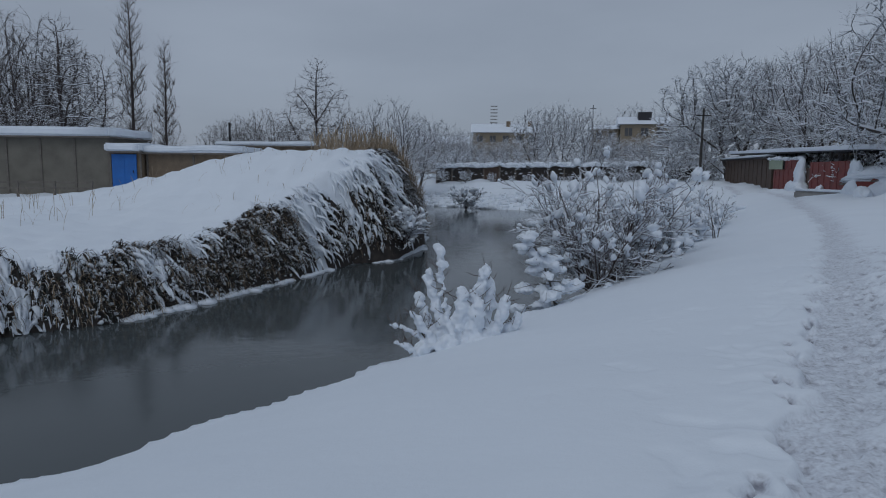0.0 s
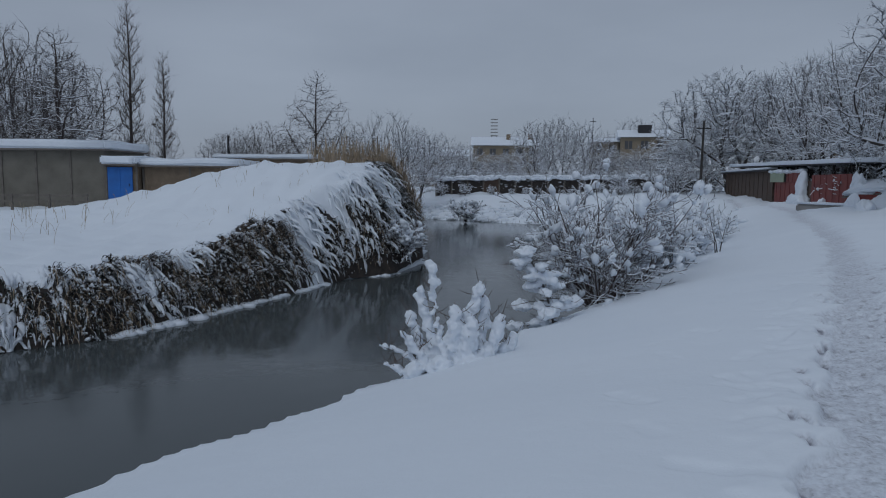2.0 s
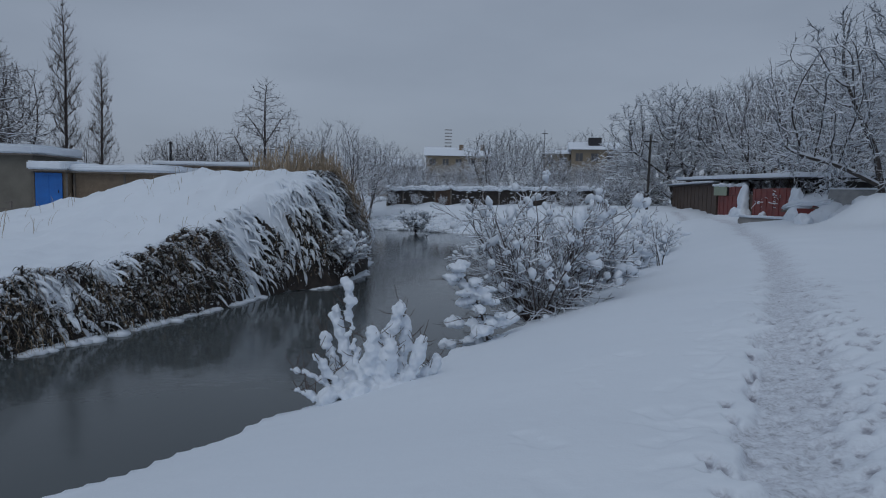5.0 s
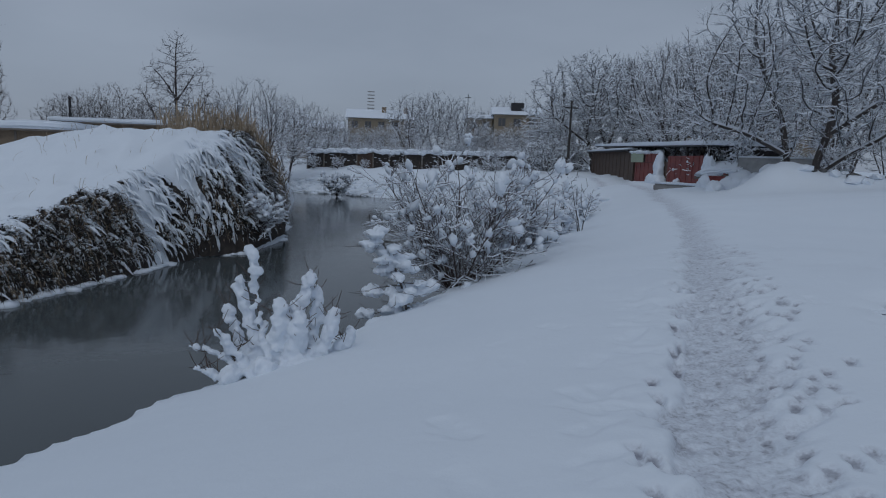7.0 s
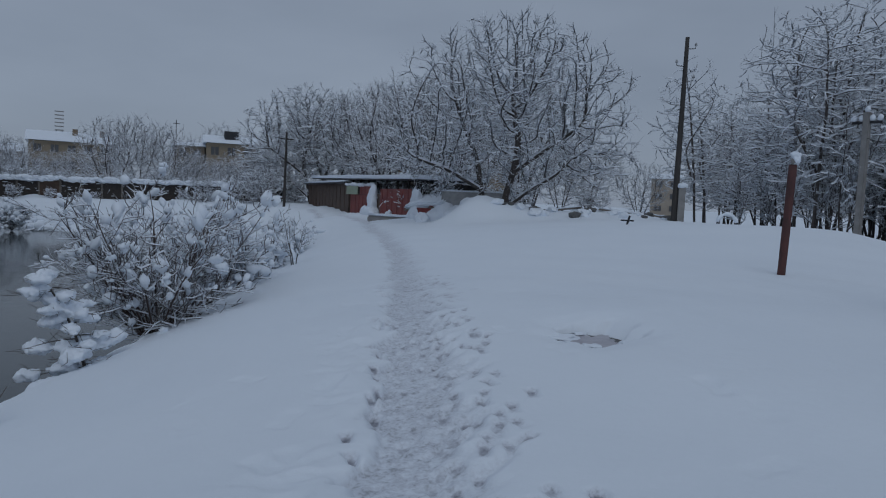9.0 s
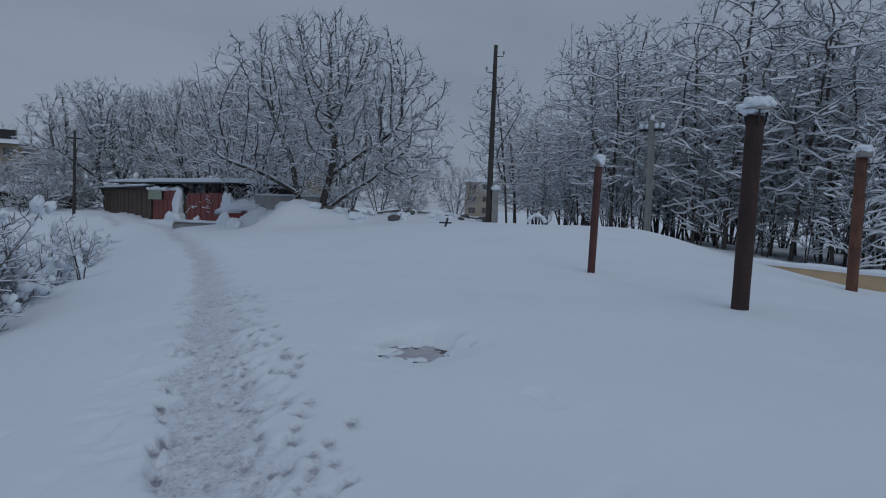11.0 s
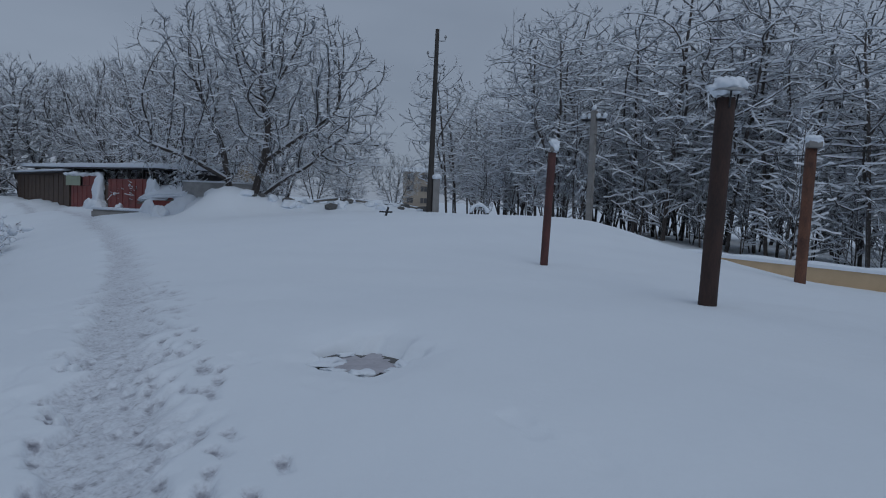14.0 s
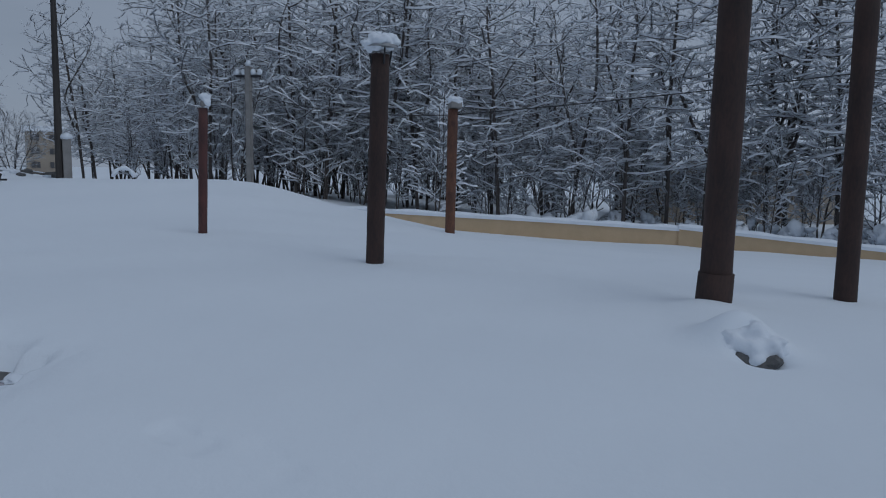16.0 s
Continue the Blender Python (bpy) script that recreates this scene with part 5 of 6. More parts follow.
def front_panel(name, label, s0, s1, z0, z1, y, mat, ribs=0, tilt=0.0, snow=0.0):
    """A sheet of the patched front, with its ribs and what snow sticks to its top."""
    root = tagged(new(name), label, "garage front", "patched garage fronts")
    p = GA + GU * s0
    root.matrix_world = Matrix.Translation((p.x, p.y, z0)) @ GTURN @ pose(0, -y, 0, tilt, 0, 0)
    w, h = s1 - s0, z1 - z0
    bm = bmesh.new()
    box(bm, 0, w, 0.0, 0.05, 0, h, 0.012)
    part("sheet", bm, mat, root)
    for i in range(ribs):
        bm = bmesh.new()
        x = w * (i + 0.5) / ribs
        box(bm, x - 0.03, x + 0.03, -0.03, -0.003, 0.03, h - 0.04)
        part("rib", bm, mat, root)
    if snow:
        bm = bmesh.new()
        rng = random.Random(int(s0 * 10))
        for i in range(max(4, int(w * 3))):
            r = snow * rng.uniform(0.6, 1.1)
            lump(bm, (w * rng.random(), -0.05, h + r * 0.3), (r * 1.6, r * 1.2, r * 0.7), i + s0, 2, 0.5)
        melt(part("snow", bm, SNOW, root, "snow lying on the upper edge", False), 0.05)
    return root


front_panel("red_gate", "dull red sheet-metal front with ribs", 20.6, 29.0, -0.2, 1.5, 0.1, SHEET_RED, 7)
front_panel("red_awning", "dull red upper sheet under a ledge of snow", 23.8, 28.4, 1.52, 2.2, 0.12, SHEET_RED, 4, 0, 0.2)
front_panel("metal_box", "pale green metal box patched into the front", 19.7, 23.6, 1.5, 2.25, 0.25, GREEN_PALE, 0, 0, 0.2)
front_panel("red_gate", "rust-red sheet-metal gate standing in snow", 30.6, 37.4, 0.0, 1.95, 0.35, SHEET_RED, 6, 0, 0.0)
front_panel("brown_gate", "brown sheet beside the red gate", 29.2, 30.5, 0.0, 1.6, 0.2, SHEET_BROWN, 2)
DRIFTS = [(28.6, 0.55, 1.3, 0.5, 0.9), (28.9, 0.4, 0.75, 0.4, 1.9), (27.6, 0.5, 1.2, 0.5, 0.45), (29.8, 0.6, 0.8, 0.5, 0.5), (33.3, 0.55, 0.3, 0.25, 0.55), (38.0, 0.35, 0.6, 0.22, 1.75), (38.9, 0.4, 0.6, 0.22, 1.5),
          (40.6, -0.3, 1.3, 0.8, 1.1), (42.3, -0.7, 1.2, 0.7, 1.0), (44.0, -0.8, 1.2, 0.7, 0.8), (39.8, 0.9, 0.6, 0.4, 0.7), (41.4, 1.0, 0.5, 0.4, 0.65)]
for n, (s, o, sx, sy, sz) in enumerate(DRIFTS):
    p = GA + GU * s + GN * o
    ob = new("snow_drift", bpy.data.meshes.new("snow_drift"))
    bm = bmesh.new()
    lump(bm, (0, 0, 0), (sx, sy, sz), n + 5.5, 4, 0.35)
    for q in bm.verts:
        q.co += Vector((0.12, 0.12, 0.1)) * noise.noise(q.co * 3.3 + Vector((s, 0, 0)))
    bm.to_mesh(ob.data)
    bm.free()
    ob.data.polygons.foreach_set("use_smooth", np.ones(len(ob.data.polygons), bool))
    ob.data.materials.append(SNOW)
    ob.matrix_world = Matrix.Translation((p.x, p.y, ground_z(p.x, p.y) - 0.1)) @ GTURN
    tagged(ob, "drift of snow heaped against the garages", "snow drift", "drifts against the garages")


# ---- scrap sheets and boards beside the garages ----
def board(name, label, x, y, z, size, turn, tilt, mat, snow=0.0, roll=0.0, category="scrap"):
    root = tagged(new(name), label, category)
    root.matrix_world = pose(x, y, z, tilt, roll, turn)
    bm = bmesh.new()
    box(bm, -size[0] / 2, size[0] / 2, -size[1] / 2, size[1] / 2, 0, size[2], min(size) * 0.2)
    part("sheet", bm, mat, root)
    if snow:
        bm = bmesh.new()
        box(bm, -size[0] / 2, size[0] / 2, -size[1] / 2, size[1] / 2, size[2] + 0.003, size[2] + snow, snow * 0.35)
        bmesh.ops.subdivide_edges(bm, edges=bm.edges[:], cuts=4, use_grid_fill=True)
        for q in bm.verts:
            if q.co.z > size[2] + snow * 0.5:
                q.co.z += 0.4 * snow * noise.noise(q.co * 2.0 + Vector((x, y, 0)))
        part("snow", bm, SNOW, root, "snow lying on top", False)
    return root


board("concrete_slab", "long grey slab edging the path, snow on top", 21.9, 37.2, -0.12, (4.5, 0.9, 0.42), 112, 0, CONCRETE, 0.12)
board("scrap_sheet", "tilted grey sheet loaded with snow", 23.3, 36.0, 1.15, (3.0, 2.0, 0.08), 105, -20, PLANK, 0.3, 6)
board("scrap_sheet", "white-painted sheet leaning against the heap under snow", 24.0, 33.2, 0.95, (3.6, 0.06, 1.0), -45, -24, ZINC, 0.1)
board("scrap_metal", "dull red steel panel leaning in the snow", 22.9, 34.4, -0.1, (1.9, 0.1, 1.15), 120, 8, SHEET_RED, 0.1)
board("scrap_metal", "dull red steel panel edge-on in the snow", 22.5, 35.5, -0.1, (1.3, 0.1, 1.0), 150, -6, SHEET_RED, 0.08)
board("scrap_board", "dark plank jutting from the snow heap", 22.9, 35.3, 0.95, (2.2, 0.14, 0.1), 118, 0, PLANK, 0.05, 9)
board("scrap_board", "dark board lying across the rubble", 26.9, 25.6, ground_z(26.9, 25.6) + 0.05, (1.8, 0.14, 0.08), -35, 0, PLANK, 0.06, 6)
board("scrap_board", "dark board poking from the snow", 25.2, 27.2, ground_z(25.2, 27.2) + 0.08, (1.3, 0.12, 0.08), -50, 10, PLANK, 0.05, -8)
board("scrap_board", "dark board lying across the rubble", 28.1, 24.0, ground_z(28.1, 24.0) + 0.05, (1.6, 0.12, 0.07), -60, 0, PLANK, 0.05, 9)
board("scrap_board", "grey boards stacked behind the rubble", 28.2, 27.6, 0.8, (4.2, 0.08, 0.16), -40, 0, PLANK, 0.06)
board("scrap_board", "grey rail fence lying behind the rubble", 27.3, 29.3, 0.8, (3.6, 0.08, 0.2), -38, 0, PLANK, 0.06, 4)
board("scrap_stick", "short dark stick standing in the snow", 19.6, 18.6, ground_z(19.6, 18.6) - 0.05, (0.06, 0.06, 0.35), 20, 12, DARKMETAL, 0, 10)
board("scrap_stick", "short dark bar lying in the snow", 19.62, 18.6, ground_z(19.6, 18.6) + 0.1, (0.42, 0.05, 0.05), -50, 0, DARKMETAL, 0)
for n in range(46):
    rr = random.Random(900 + n)
    t = rr.random()
    x, y = 22.8 + 5.4 * t + rr.gauss(0, 0.5), 29.6 - 5.6 * t + rr.gauss(0, 0.5)
    ob = new("rubble_stone", bpy.data.meshes.new("rubble_stone"))
    bm = bmesh.new()
    r = rr.uniform(0.12, 0.36)
    lump(bm, (0, 0, 0), (r, r * rr.uniform(0.7, 1.2), r * 0.6), n * 1.3, 1 if n % 2 else 2, 0.5)
    bm.to_mesh(ob.data)
    bm.free()
    ob.data.materials.append(STONE if n % 3 == 0 else SNOW)
    ob.matrix_world = pose(x, y, ground_z(x, y) + r * 0.15, rr.uniform(-20, 20), 0, rr.uniform(0, 360))
    tagged(ob, "broken dark stone poking from the snow heap" if n % 3 == 0 else "rubble lump covered with snow", "rubble", "rubble on the snow heap")

# ---- ice in the open hole, and the buried rock ----
hz = ground_z(*HOLE)
# dark disc below the ice, seen as a ragged rim round it
bm = bmesh.new()
bmesh.ops.create_circle(bm, cap_ends=True, segments=40, radius=0.62)
me = bpy.data.meshes.new("wet_earth")
bm.to_mesh(me)
bm.free()
me.materials.append(STONE)
tagged(new("wet_earth", me), "dark grey disc showing as a rim round the slush", "ground").matrix_world = pose(HOLE[0], HOLE[1], hz - 0.150)
bm = bmesh.new()
ring = []
for i in range(140):
    a = 2 * math.pi * i / 140
    r = 0.72 - 0.10 * math.sin(5 * a) - 0.06 * math.sin(9 * a + 1) + 0.12 * noise.noise(Vector((math.cos(a) * 9, math.sin(a) * 9, 3))) + 0.16 * noise.noise(Vector((math.cos(a) * 3, math.sin(a) * 3, 7)))
    hx, hy = math.cos(a) * 0.36 * r, math.sin(a) * 0.44 * r
    ring.append(bm.verts.new((0.78 * hx + 0.62 * hy, -0.62 * hx + 0.78 * hy, 0)))
bm.faces.new(ring)
ice = new("puddle_ice", bpy.data.meshes.new("puddle_ice"))
bm.to_mesh(ice.data)
bm.free()
ice.data.materials.append(ICE)
ice.matrix_world = pose(HOLE[0], HOLE[1], hz - 0.135)
tagged(ice, "grey wet slush showing through a hole in the snow", "puddle")
for n, (dx, dy, r) in enumerate([(-0.16, 0.22, 0.11), (-0.20, -0.16, 0.08), (0.02, -0.3, 0.06), (0.2, -0.22, 0.07), (-0.3, 0.02, 0.06), (0.12, 0.3, 0.05)]):
    ob = new("snow_clod", bpy.data.meshes.new("snow_clod"))
    bm = bmesh.new()
    lump(bm, (0, 0, 0), (r * 1.3, r, r * 0.25), n + 2.2, 3, 0.9)
    bm.to_mesh(ob.data)
    bm.free()
    ob.data.polygons.foreach_set("use_smooth", np.ones(len(ob.data.polygons), bool))
    ob.data.materials.append(SNOW)
    ob.matrix_world = pose(HOLE[0] + dx, HOLE[1] + dy, hz - 0.13, 0, 0, n * 70)
    tagged(ob, "small clod of snow fallen into the slush", "snow clod", "clods in the slush hole")
rock = new("half_buried_stone", bpy.data.meshes.new("half_buried_stone"))
bm = bmesh.new()
lump(bm, (0, 0, 0), (0.17, 0.25, 0.13), 4.4, 4, 0.6)
for q in bm.verts:
    q.co *= 1 + 0.14 * noise.noise(q.co * 14) + 0.07 * noise.noise(q.co * 37)
bm.to_mesh(rock.data)
bm.free()
rock.data.materials.append(STONE)
rock.matrix_world = pose(9.0, 3.24, ground_z(8.92, 3.24) + 0.0)
tagged(rock, "grey stone half buried under a cushion of snow", "stone")
bm = bmesh.new()
for n, (dx, dy, dz, r) in enumerate(((0.06, 0.0, 0.15, 0.19), (0.0, -0.12, 0.11, 0.11), (0.02, 0.15, 0.1, 0.13), (-0.08, 0.03, 0.07, 0.09), (0.16, 0.04, 0.12, 0.2))):
    lump(bm, (dx, dy, dz), (r, r * 1.1, r * 0.8), n * 1.3, 3, 0.4)
cushion = new("snow_cushion", bpy.data.meshes.new("snow_cushion"))
bm.to_mesh(cushion.data)
bm.free()
cushion.data.materials.append(SNOW)
cushion.matrix_world = rock.matrix_world.copy()
melt(cushion, 0.022)
tagged(cushion, "cushion of fresh snow lying on the buried stone", "snow")
# ---- sheds across the river ----
def shed(label, x0, x1, y, z0, z1, deep, mat, snow, panels, overhang=0.25):
    root = thing("shed", x0, y, z0, label, "shed", "sheds across the river")
    w, h = x1 - x0, z1 - z0
    bm = bmesh.new()
    box(bm, 0, w, 0.05, deep, -0.6, h)
    part("wall", bm, mat, root)
    for k in range(panels + 1):
        bm = bmesh.new()
        x = w * k / panels
        box(bm, x - 0.05, x + 0.05, 0.0, 0.047, -0.5, h - 0.02)
        part("batten", bm, PLANK, root)
    bm = bmesh.new()
    box(bm, -overhang, w + overhang, -0.4, deep + 0.2, h + 0.003, h + 0.08)
    part("roof", bm, PLANK, root)
    bm = bmesh.new()
    box(bm, -overhang, w + overhang, -0.45, deep + 0.2, h + 0.083, h + 0.08 + snow, 0.08)
    bmesh.ops.subdivide_edges(bm, edges=bm.edges[:], cuts=4, use_grid_fill=True)
    for q in bm.verts:
        if q.co.z > h + 0.15:
            q.co.z += 0.09 * noise.noise(q.co * 0.8 + Vector((x0, 0, 0)))
    part("roof_snow", bm, SNOW, root, "thick snow on the roof", False)
    return root


shed("long grey-beige shed of weathered sheets under snow", -32, -17.0, 39.2, 0.0, 2.85, 5, SHEET_GREY, 0.5, 8)
blue = shed("narrow shed with a bright blue door", -16.8, -15.15, 38.9, 0.0, 2.05, 3, BRICK, 0.45, 1, 0.12)
bm = bmesh.new()
box(bm, 0.1, 1.45, -0.05, -0.004, 0.0, 1.98, 0.015)
box(bm, 0.75, 0.79, -0.065, -0.053, 0.05, 1.93)
door = part("door", bm, BLUE, blue, "bright blue painted plank door")
bm = bmesh.new()
box(bm, 1.25, 1.29, -0.11, -0.052, 0.95, 1.1, 0.01)
part("handle", bm, DARKMETAL, door)
shed("low buff brick outbuilding with a snowy roof", -15.0, -9.9, 39.4, 0.1, 2.0, 4, BRICK, 0.38, 2)
shed("far brick outbuilding with a snowy roof", -14.4, -7.6, 50.0, 0.3, 2.75, 4, BRICK, 0.3, 3)
rail = thing("rail_fence", -30, 36.6, 0.0, "low rail fence before the sheds with snow on the rails", "fence")
for k in range(8):
    bm = bmesh.new()
    box(bm, k * 1.9 - 0.05, k * 1.9 + 0.05, -0.05, 0.05, -0.5, 0.55)
    part("post", bm, PLANK, rail)
for z in (0.12, 0.42):
    bm = bmesh.new()
    box(bm, 0, 13.4, -0.03, 0.03, z, z + 0.1)
    part("rail", bm, PLANK, rail)

# ---- fence on the far shore ----
FA, FB = Vector((0.6, 85.2, -0.25)), Vector((31, 80.4, 0.2))
fd = (FB - FA)
flen = fd.length
fence = tagged(new("fence"), "dark board fence overgrown with snowy creepers", "fence")
fence.matrix_world = pose(FA.x, FA.y, FA.z, 0, 0, math.degrees(math.atan2(fd.y, fd.x)))
for k in range(17):
    x, zb = flen * k / 16, (FB.z - FA.z) * k / 16
    bm = bmesh.new()
    box(bm, x - 0.08, x + 0.08, -0.1, 0.06, zb - 0.3, zb + 1.95)
    part("post", bm, PLANK, fence)
    if k < 16:
        mat = SHEET_BROWN if k == 3 else REED_DARK
        bm = bmesh.new()
        box(bm, x + 0.09, x + flen / 16 - 0.09, -0.03, 0.03, zb - 0.2, zb + 1.8)
        part("board_panel", bm, mat, fence)
rng = random.Random(8)
bm = bmesh.new()
for i in range(520):
    t = rng.random()
    top = rng.random() < 0.72
    q = FA.lerp(FB, t) + Vector((0, -0.25, rng.uniform(1.75, 2.1) if top else rng.uniform(0.1, 1.9)))
    r = rng.uniform(0.12, 0.34) if top else rng.uniform(0.04, 0.12)
    if not top and abs(t - 0.22) < 0.03:
        continue
    lump(bm, q, (r * 1.6, r, r * 0.7) if top else (r * 2.2, r * 0.8, r * 0.4), i * 0.7, 1, 0.7)
me = bpy.data.meshes.new("creeper_snow")
bm.to_mesh(me)
bm.free()
me.materials.append(SNOW)
tagged(new("creeper_snow", me), "snow clinging to creepers along the fence", "snow", kind="stuff")


# ---- far buildings ----
def block(name, label, x, y, turn, wide, deep, tall, mat, floors, bays, gable=1.2, roof_snow=True):
    root = thing(name, x, y, 0, label, "building", "far apartment houses", turn)
    bm = bmesh.new()
    box(bm, 0, wide, 0.2, deep, -1, tall)
    part("wall", bm, mat, root)
    for i in range(floors):
        for k in range(bays):
            cx, z0 = wide * (k + 0.5) / bays, tall * (i + 0.32) / floors
            hh, ww = tall / floors * 0.5, wide / bays * 0.26
            bm = bmesh.new()
            box(bm, cx - ww, cx + ww, 0.10, 0.197, z0, z0 + hh)
            wdw = part("window", bm, mat, root)
            for sg in (-1, 1):
                bm = bmesh.new()
                box(bm, cx + (-ww + 0.08 if sg < 0 else 0.04), cx + (-0.04 if sg < 0 else ww - 0.08), 0.07, 0.097, z0 + 0.08, z0 + hh - 0.08)
                part("pane", bm, GLASS, wdw)
    bm = bmesh.new()
    ring = [(-0.5, 0), (deep / 2, gable), (deep + 0.5, 0)]
    ends = [[bm.verts.new((xx, yy, tall + 0.05 + zz)) for yy, zz in ring] for xx in (-0.5, wide + 0.5)]
    bm.faces.new(ends[0][::-1]), bm.faces.new(ends[1])
    for k in range(3):
        bm.faces.new((ends[0][k], ends[0][(k + 1) % 3], ends[1][(k + 1) % 3], ends[1][k]))
    part("roof", bm, SNOW, root, "pitched roof under snow")
    return root


h1 = block("apartment_house", "ochre three-storey house with a snowy roof", 7.2, 134, -4, 12.5, 10, 8.2, PLASTER, 3, 5, 1.9)
h2 = block("apartment_house", "yellow three-storey house with a snowy hipped roof", 34, 128, -12, 8.5, 10, 9.6, PLASTER, 3, 3, 1.7)
block("apartment_house", "low yellow wing beside the taller house", 29.5, 131, -8, 4.8, 8, 8.9, PLASTER, 3, 2, 0.9)
block("apartment_house", "grey far house with a snowy roof", -5, 158, 0, 12, 10, 7.0, PLASTER_GREY, 3, 4, 1.7)
block("apartment_house", "ochre house behind the spreading tree", 47, 82, -36, 16, 10, 8.6, PLASTER, 3, 5)
block("apartment_house", "pale distant house beyond the utility pole", 118.0, 99.0, -50, 6, 10, 7.6, PLASTER_GREY, 3, 2)
bm = bmesh.new()
box(bm, 3.2, 5.6, 2.2, 4.4, 10.4, 12.0)
part("dormer", bm, DARKMETAL, h2, "dark dormer on the roof")
for x in (6.8, 11.0):
    bm = bmesh.new()
    box(bm, x - 0.4, x + 0.4, 3.2, 4.0, 9.2, 10.6)
    part("chimney", bm, BRICK, h1)
aer = thing("roof_aerial", 29.6, 131.5, 8.8, "thin roof aerial on the far house", "aerial")
bm = bmesh.new()
box(bm, -0.05, 0.05, -0.05, 0.05, 0, 4.6)
part("mast", bm, DARKMETAL, aer)
bm = bmesh.new()
box(bm, -0.6, 0.6, -0.04, 0.04, 3.9, 4.0)
part("rod", bm, DARKMETAL, aer)
stad = thing("floodlight_mast", 21.97, 280.2, 0, "far stadium floodlight mast", "floodlight")
for sx in (-0.9, 0.9):
    bm = bmesh.new()
    box(bm, sx - 0.12, sx + 0.12, -0.2, 0.2, 0, 20)
    part("leg", bm, DARKMETAL, stad)
bm = bmesh.new()
for r in range(6):
    box(bm, -1.4, 1.4, -0.3, 0.3, 19.6 + r * 1.3, 19.95 + r * 1.3)
part("lamp_rack", bm, CONCRETE, stad)

# ---- house and shrubs behind the wood ----
hz2 = block("house", "low beige house with a snowy roof behind the trees", 45.0, -2.0, -78, 11, 8, 3.6, PLASTER_GREY, 1, 3, 2.0)
hz2.location.z = -1.4
for n in range(16):
    rr = random.Random(300 + n)
    x, y = 31.5 + rr.uniform(0, 6), -13 + 19 * n / 16 + rr.uniform(-0.6, 0.6)
    shrub("wall_shrub", "rounded snow-covered shrub behind the ochre wall", x, y, ground_z(x, y) - 0.1, 1.2, 6, BARK, 400 + n, 0.2, 45, 0.8, (5, 3), 0.012, 0.07, "shrubs behind the wall", heap=0.7)

# ---- tussocks on the far shore, drifts and vines round the garages ----
rng = random.Random(14)
bm = bmesh.new()
spots = []
for i in range(420):
    t = rng.random()
    x = -1 + 16 * t
    spots.append((x, 70.5 - 0.75 * x + rng.uniform(0, 9)))
zs = height(np.array([p[0] for p in spots]), np.array([p[1] for p in spots]), False)[0]
for i, ((x, y), z) in enumerate(zip(spots, zs)):
    if z > WATER_Z:
        r = rng.uniform(0.12, 0.45)
        lump(bm, (x, y, float(z) + r * 0.1), (r * 1.3, r, r * 0.6), i * 0.9, 1, 0.6)
me = bpy.data.meshes.new("snowy_tussocks")
bm.to_mesh(me)
bm.free()
me.polygons.foreach_set("use_smooth", np.ones(len(me.polygons), bool))
me.materials.append(SNOW)
tagged(new("snowy_tussocks", me), "tussocks of grass under snow on the far shore", "snow", kind="stuff")
upright("shore_grass", "dark dry grass along the far water's edge", REED_DARK, [(x, y, max(float(z), WATER_Z)) for (x, y), z in zip(spots, zs)] , 0.35, 0.012, 0.8)
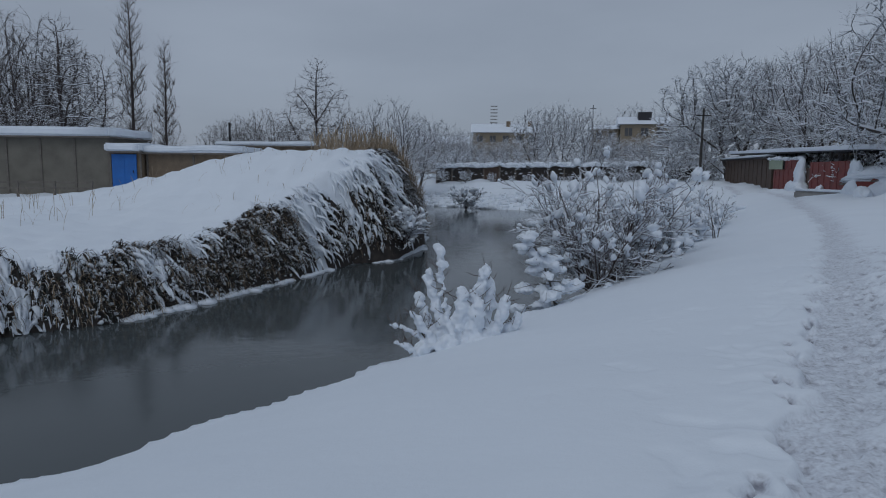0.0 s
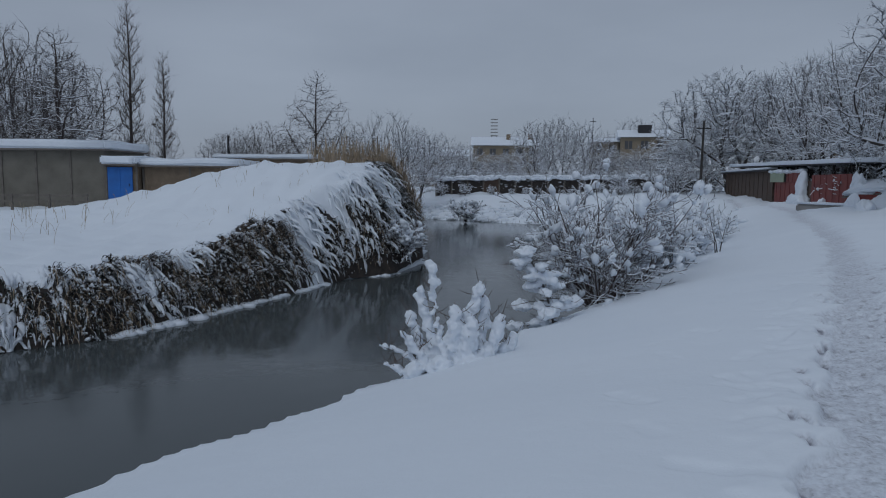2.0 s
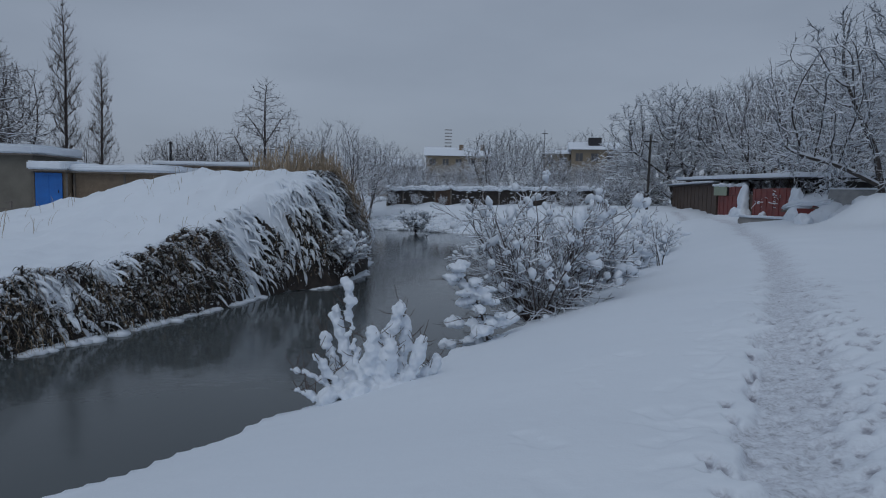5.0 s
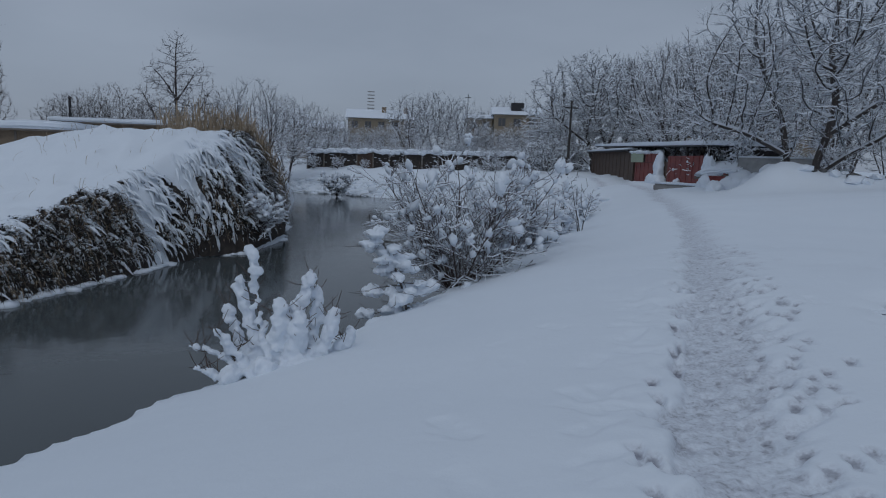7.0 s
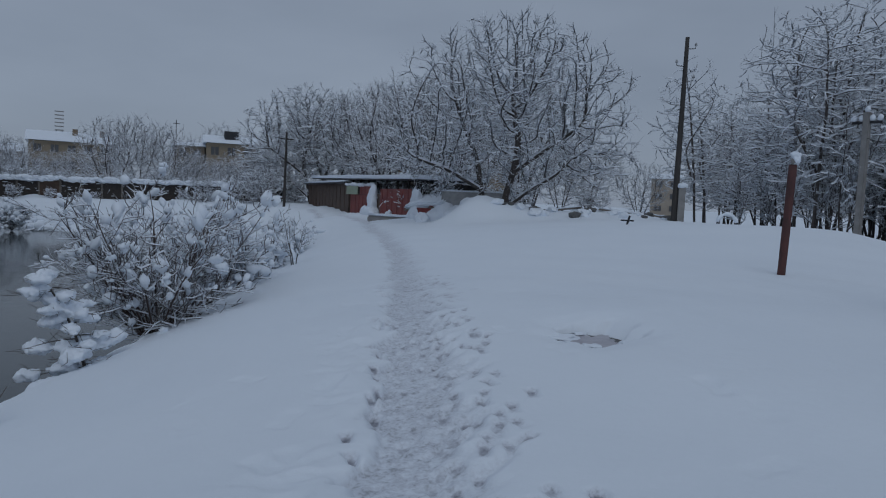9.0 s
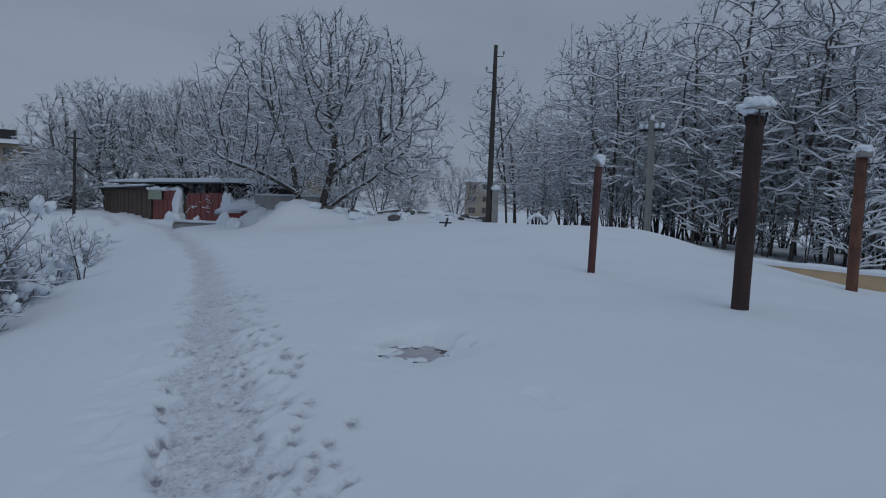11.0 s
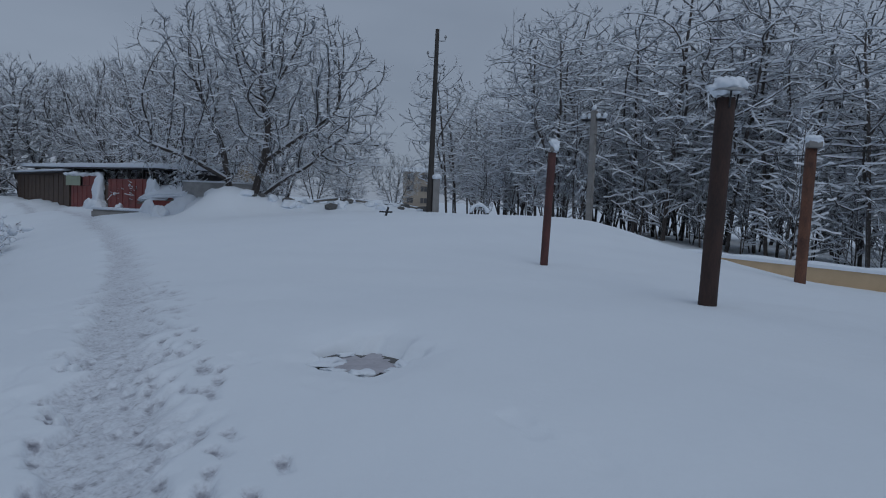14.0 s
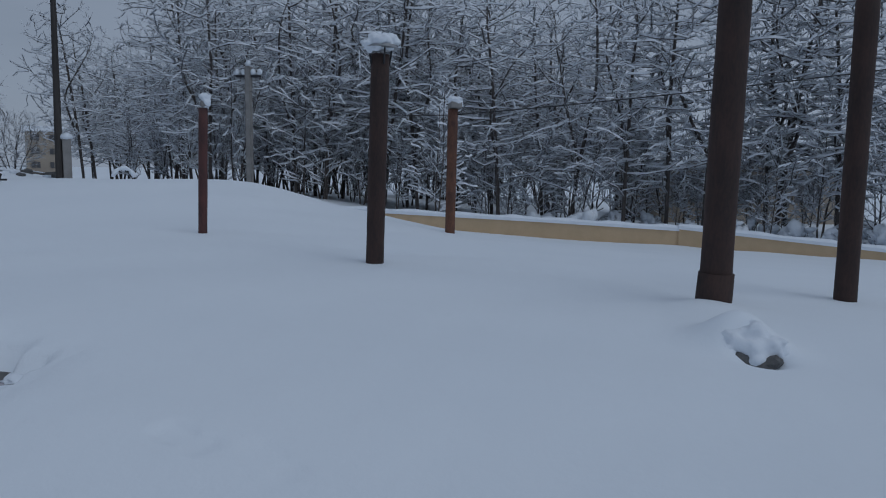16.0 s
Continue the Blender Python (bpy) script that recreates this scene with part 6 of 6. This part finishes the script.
for n, (s, o, h) in enumerate([(30.5, -0.5, 3.1), (32.8, -0.5, 3.1), (35.2, -0.5, 3.0), (37.6, -0.5, 3.0), (39.6, -1.0, 3.0), (29.0, -0.5, 2.9)]):
    p = GA + GU * s + GN * o
    shrub("garage_shrub", "snow-clotted shrub growing against the garages", p.x, p.y, ground_z(p.x, p.y) - 0.1, h, 7, BARK, 500 + n, 0.06, 70, 0.12, (7, 4), 0.012, 0.06, "shrubs against the garages")

# ---- snow-covered hoop, second pole and a stove pipe ----
hoop = thing("buried_hoop", 26.5, 19.6, ground_z(26.5, 19.6), "half-buried hoop under a rim of snow", "hoop")
v, f = [], []
tube(v, f, [Vector((0.36 * math.cos(a) * 0.6, -0.36 * math.cos(a) * 0.8, 0.40 * math.sin(a) - 0.02)) for a in [math.pi * i / 14 for i in range(15)]], [0.025] * 15, 8)
attach(mesh_object("rim", v, f, DARKMETAL), hoop)
v, f = [], []
tube(v, f, [Vector((0.36 * math.cos(a) * 0.6, -0.36 * math.cos(a) * 0.8, 0.41 * math.sin(a) + 0.0)) for a in [math.pi * (1 + i) / 15 for i in range(14)]], [0.075 + 0.02 * math.sin(i * 1.3) for i in range(14)], 8)
attach(mesh_object("snow", v, f, SNOW), hoop, "snow lying over the hoop")
pole2 = thing("utility_pole", 25.0, 64.5, ground_z(25, 64.5) - 0.2, "thin dark wooden pole by the garages", "utility pole")
v, f = [], []
tube(v, f, [Vector((0.01 * i, 0, 0.8 * i)) for i in range(10)], [0.13 - 0.004 * i for i in range(10)], 10)
f.append(tuple(range(len(v) - 10, len(v))))
attach(mesh_object("shaft", v, f, WOOD_POLE), pole2)
bm = bmesh.new()
box(bm, -0.55, 0.75, -0.06, 0.06, 6.5, 6.62, 0.01)
part("crossarm", bm, WOOD_POLE, pole2)
pipe = thing("stack_pipe", -17.4, 62.0, ground_z(-17.4, 62.0) - 0.2, "dark upright stack pipe among the trees", "pipe")
v, f = [], []
tube(v, f, [Vector((0, 0, 0.64 * i)) for i in range(9)], [0.10] * 9, 12)
f.append(tuple(range(len(v) - 12, len(v))))
attach(mesh_object("shaft", v, f, DARKMETAL), pipe)
bm = bmesh.new()
bmesh.ops.create_cone(bm, cap_ends=True, segments=12, radius1=0.16, radius2=0.07, depth=0.14, matrix=pose(0, 0, 5.2))
part("cowl", bm, DARKMETAL, pipe)
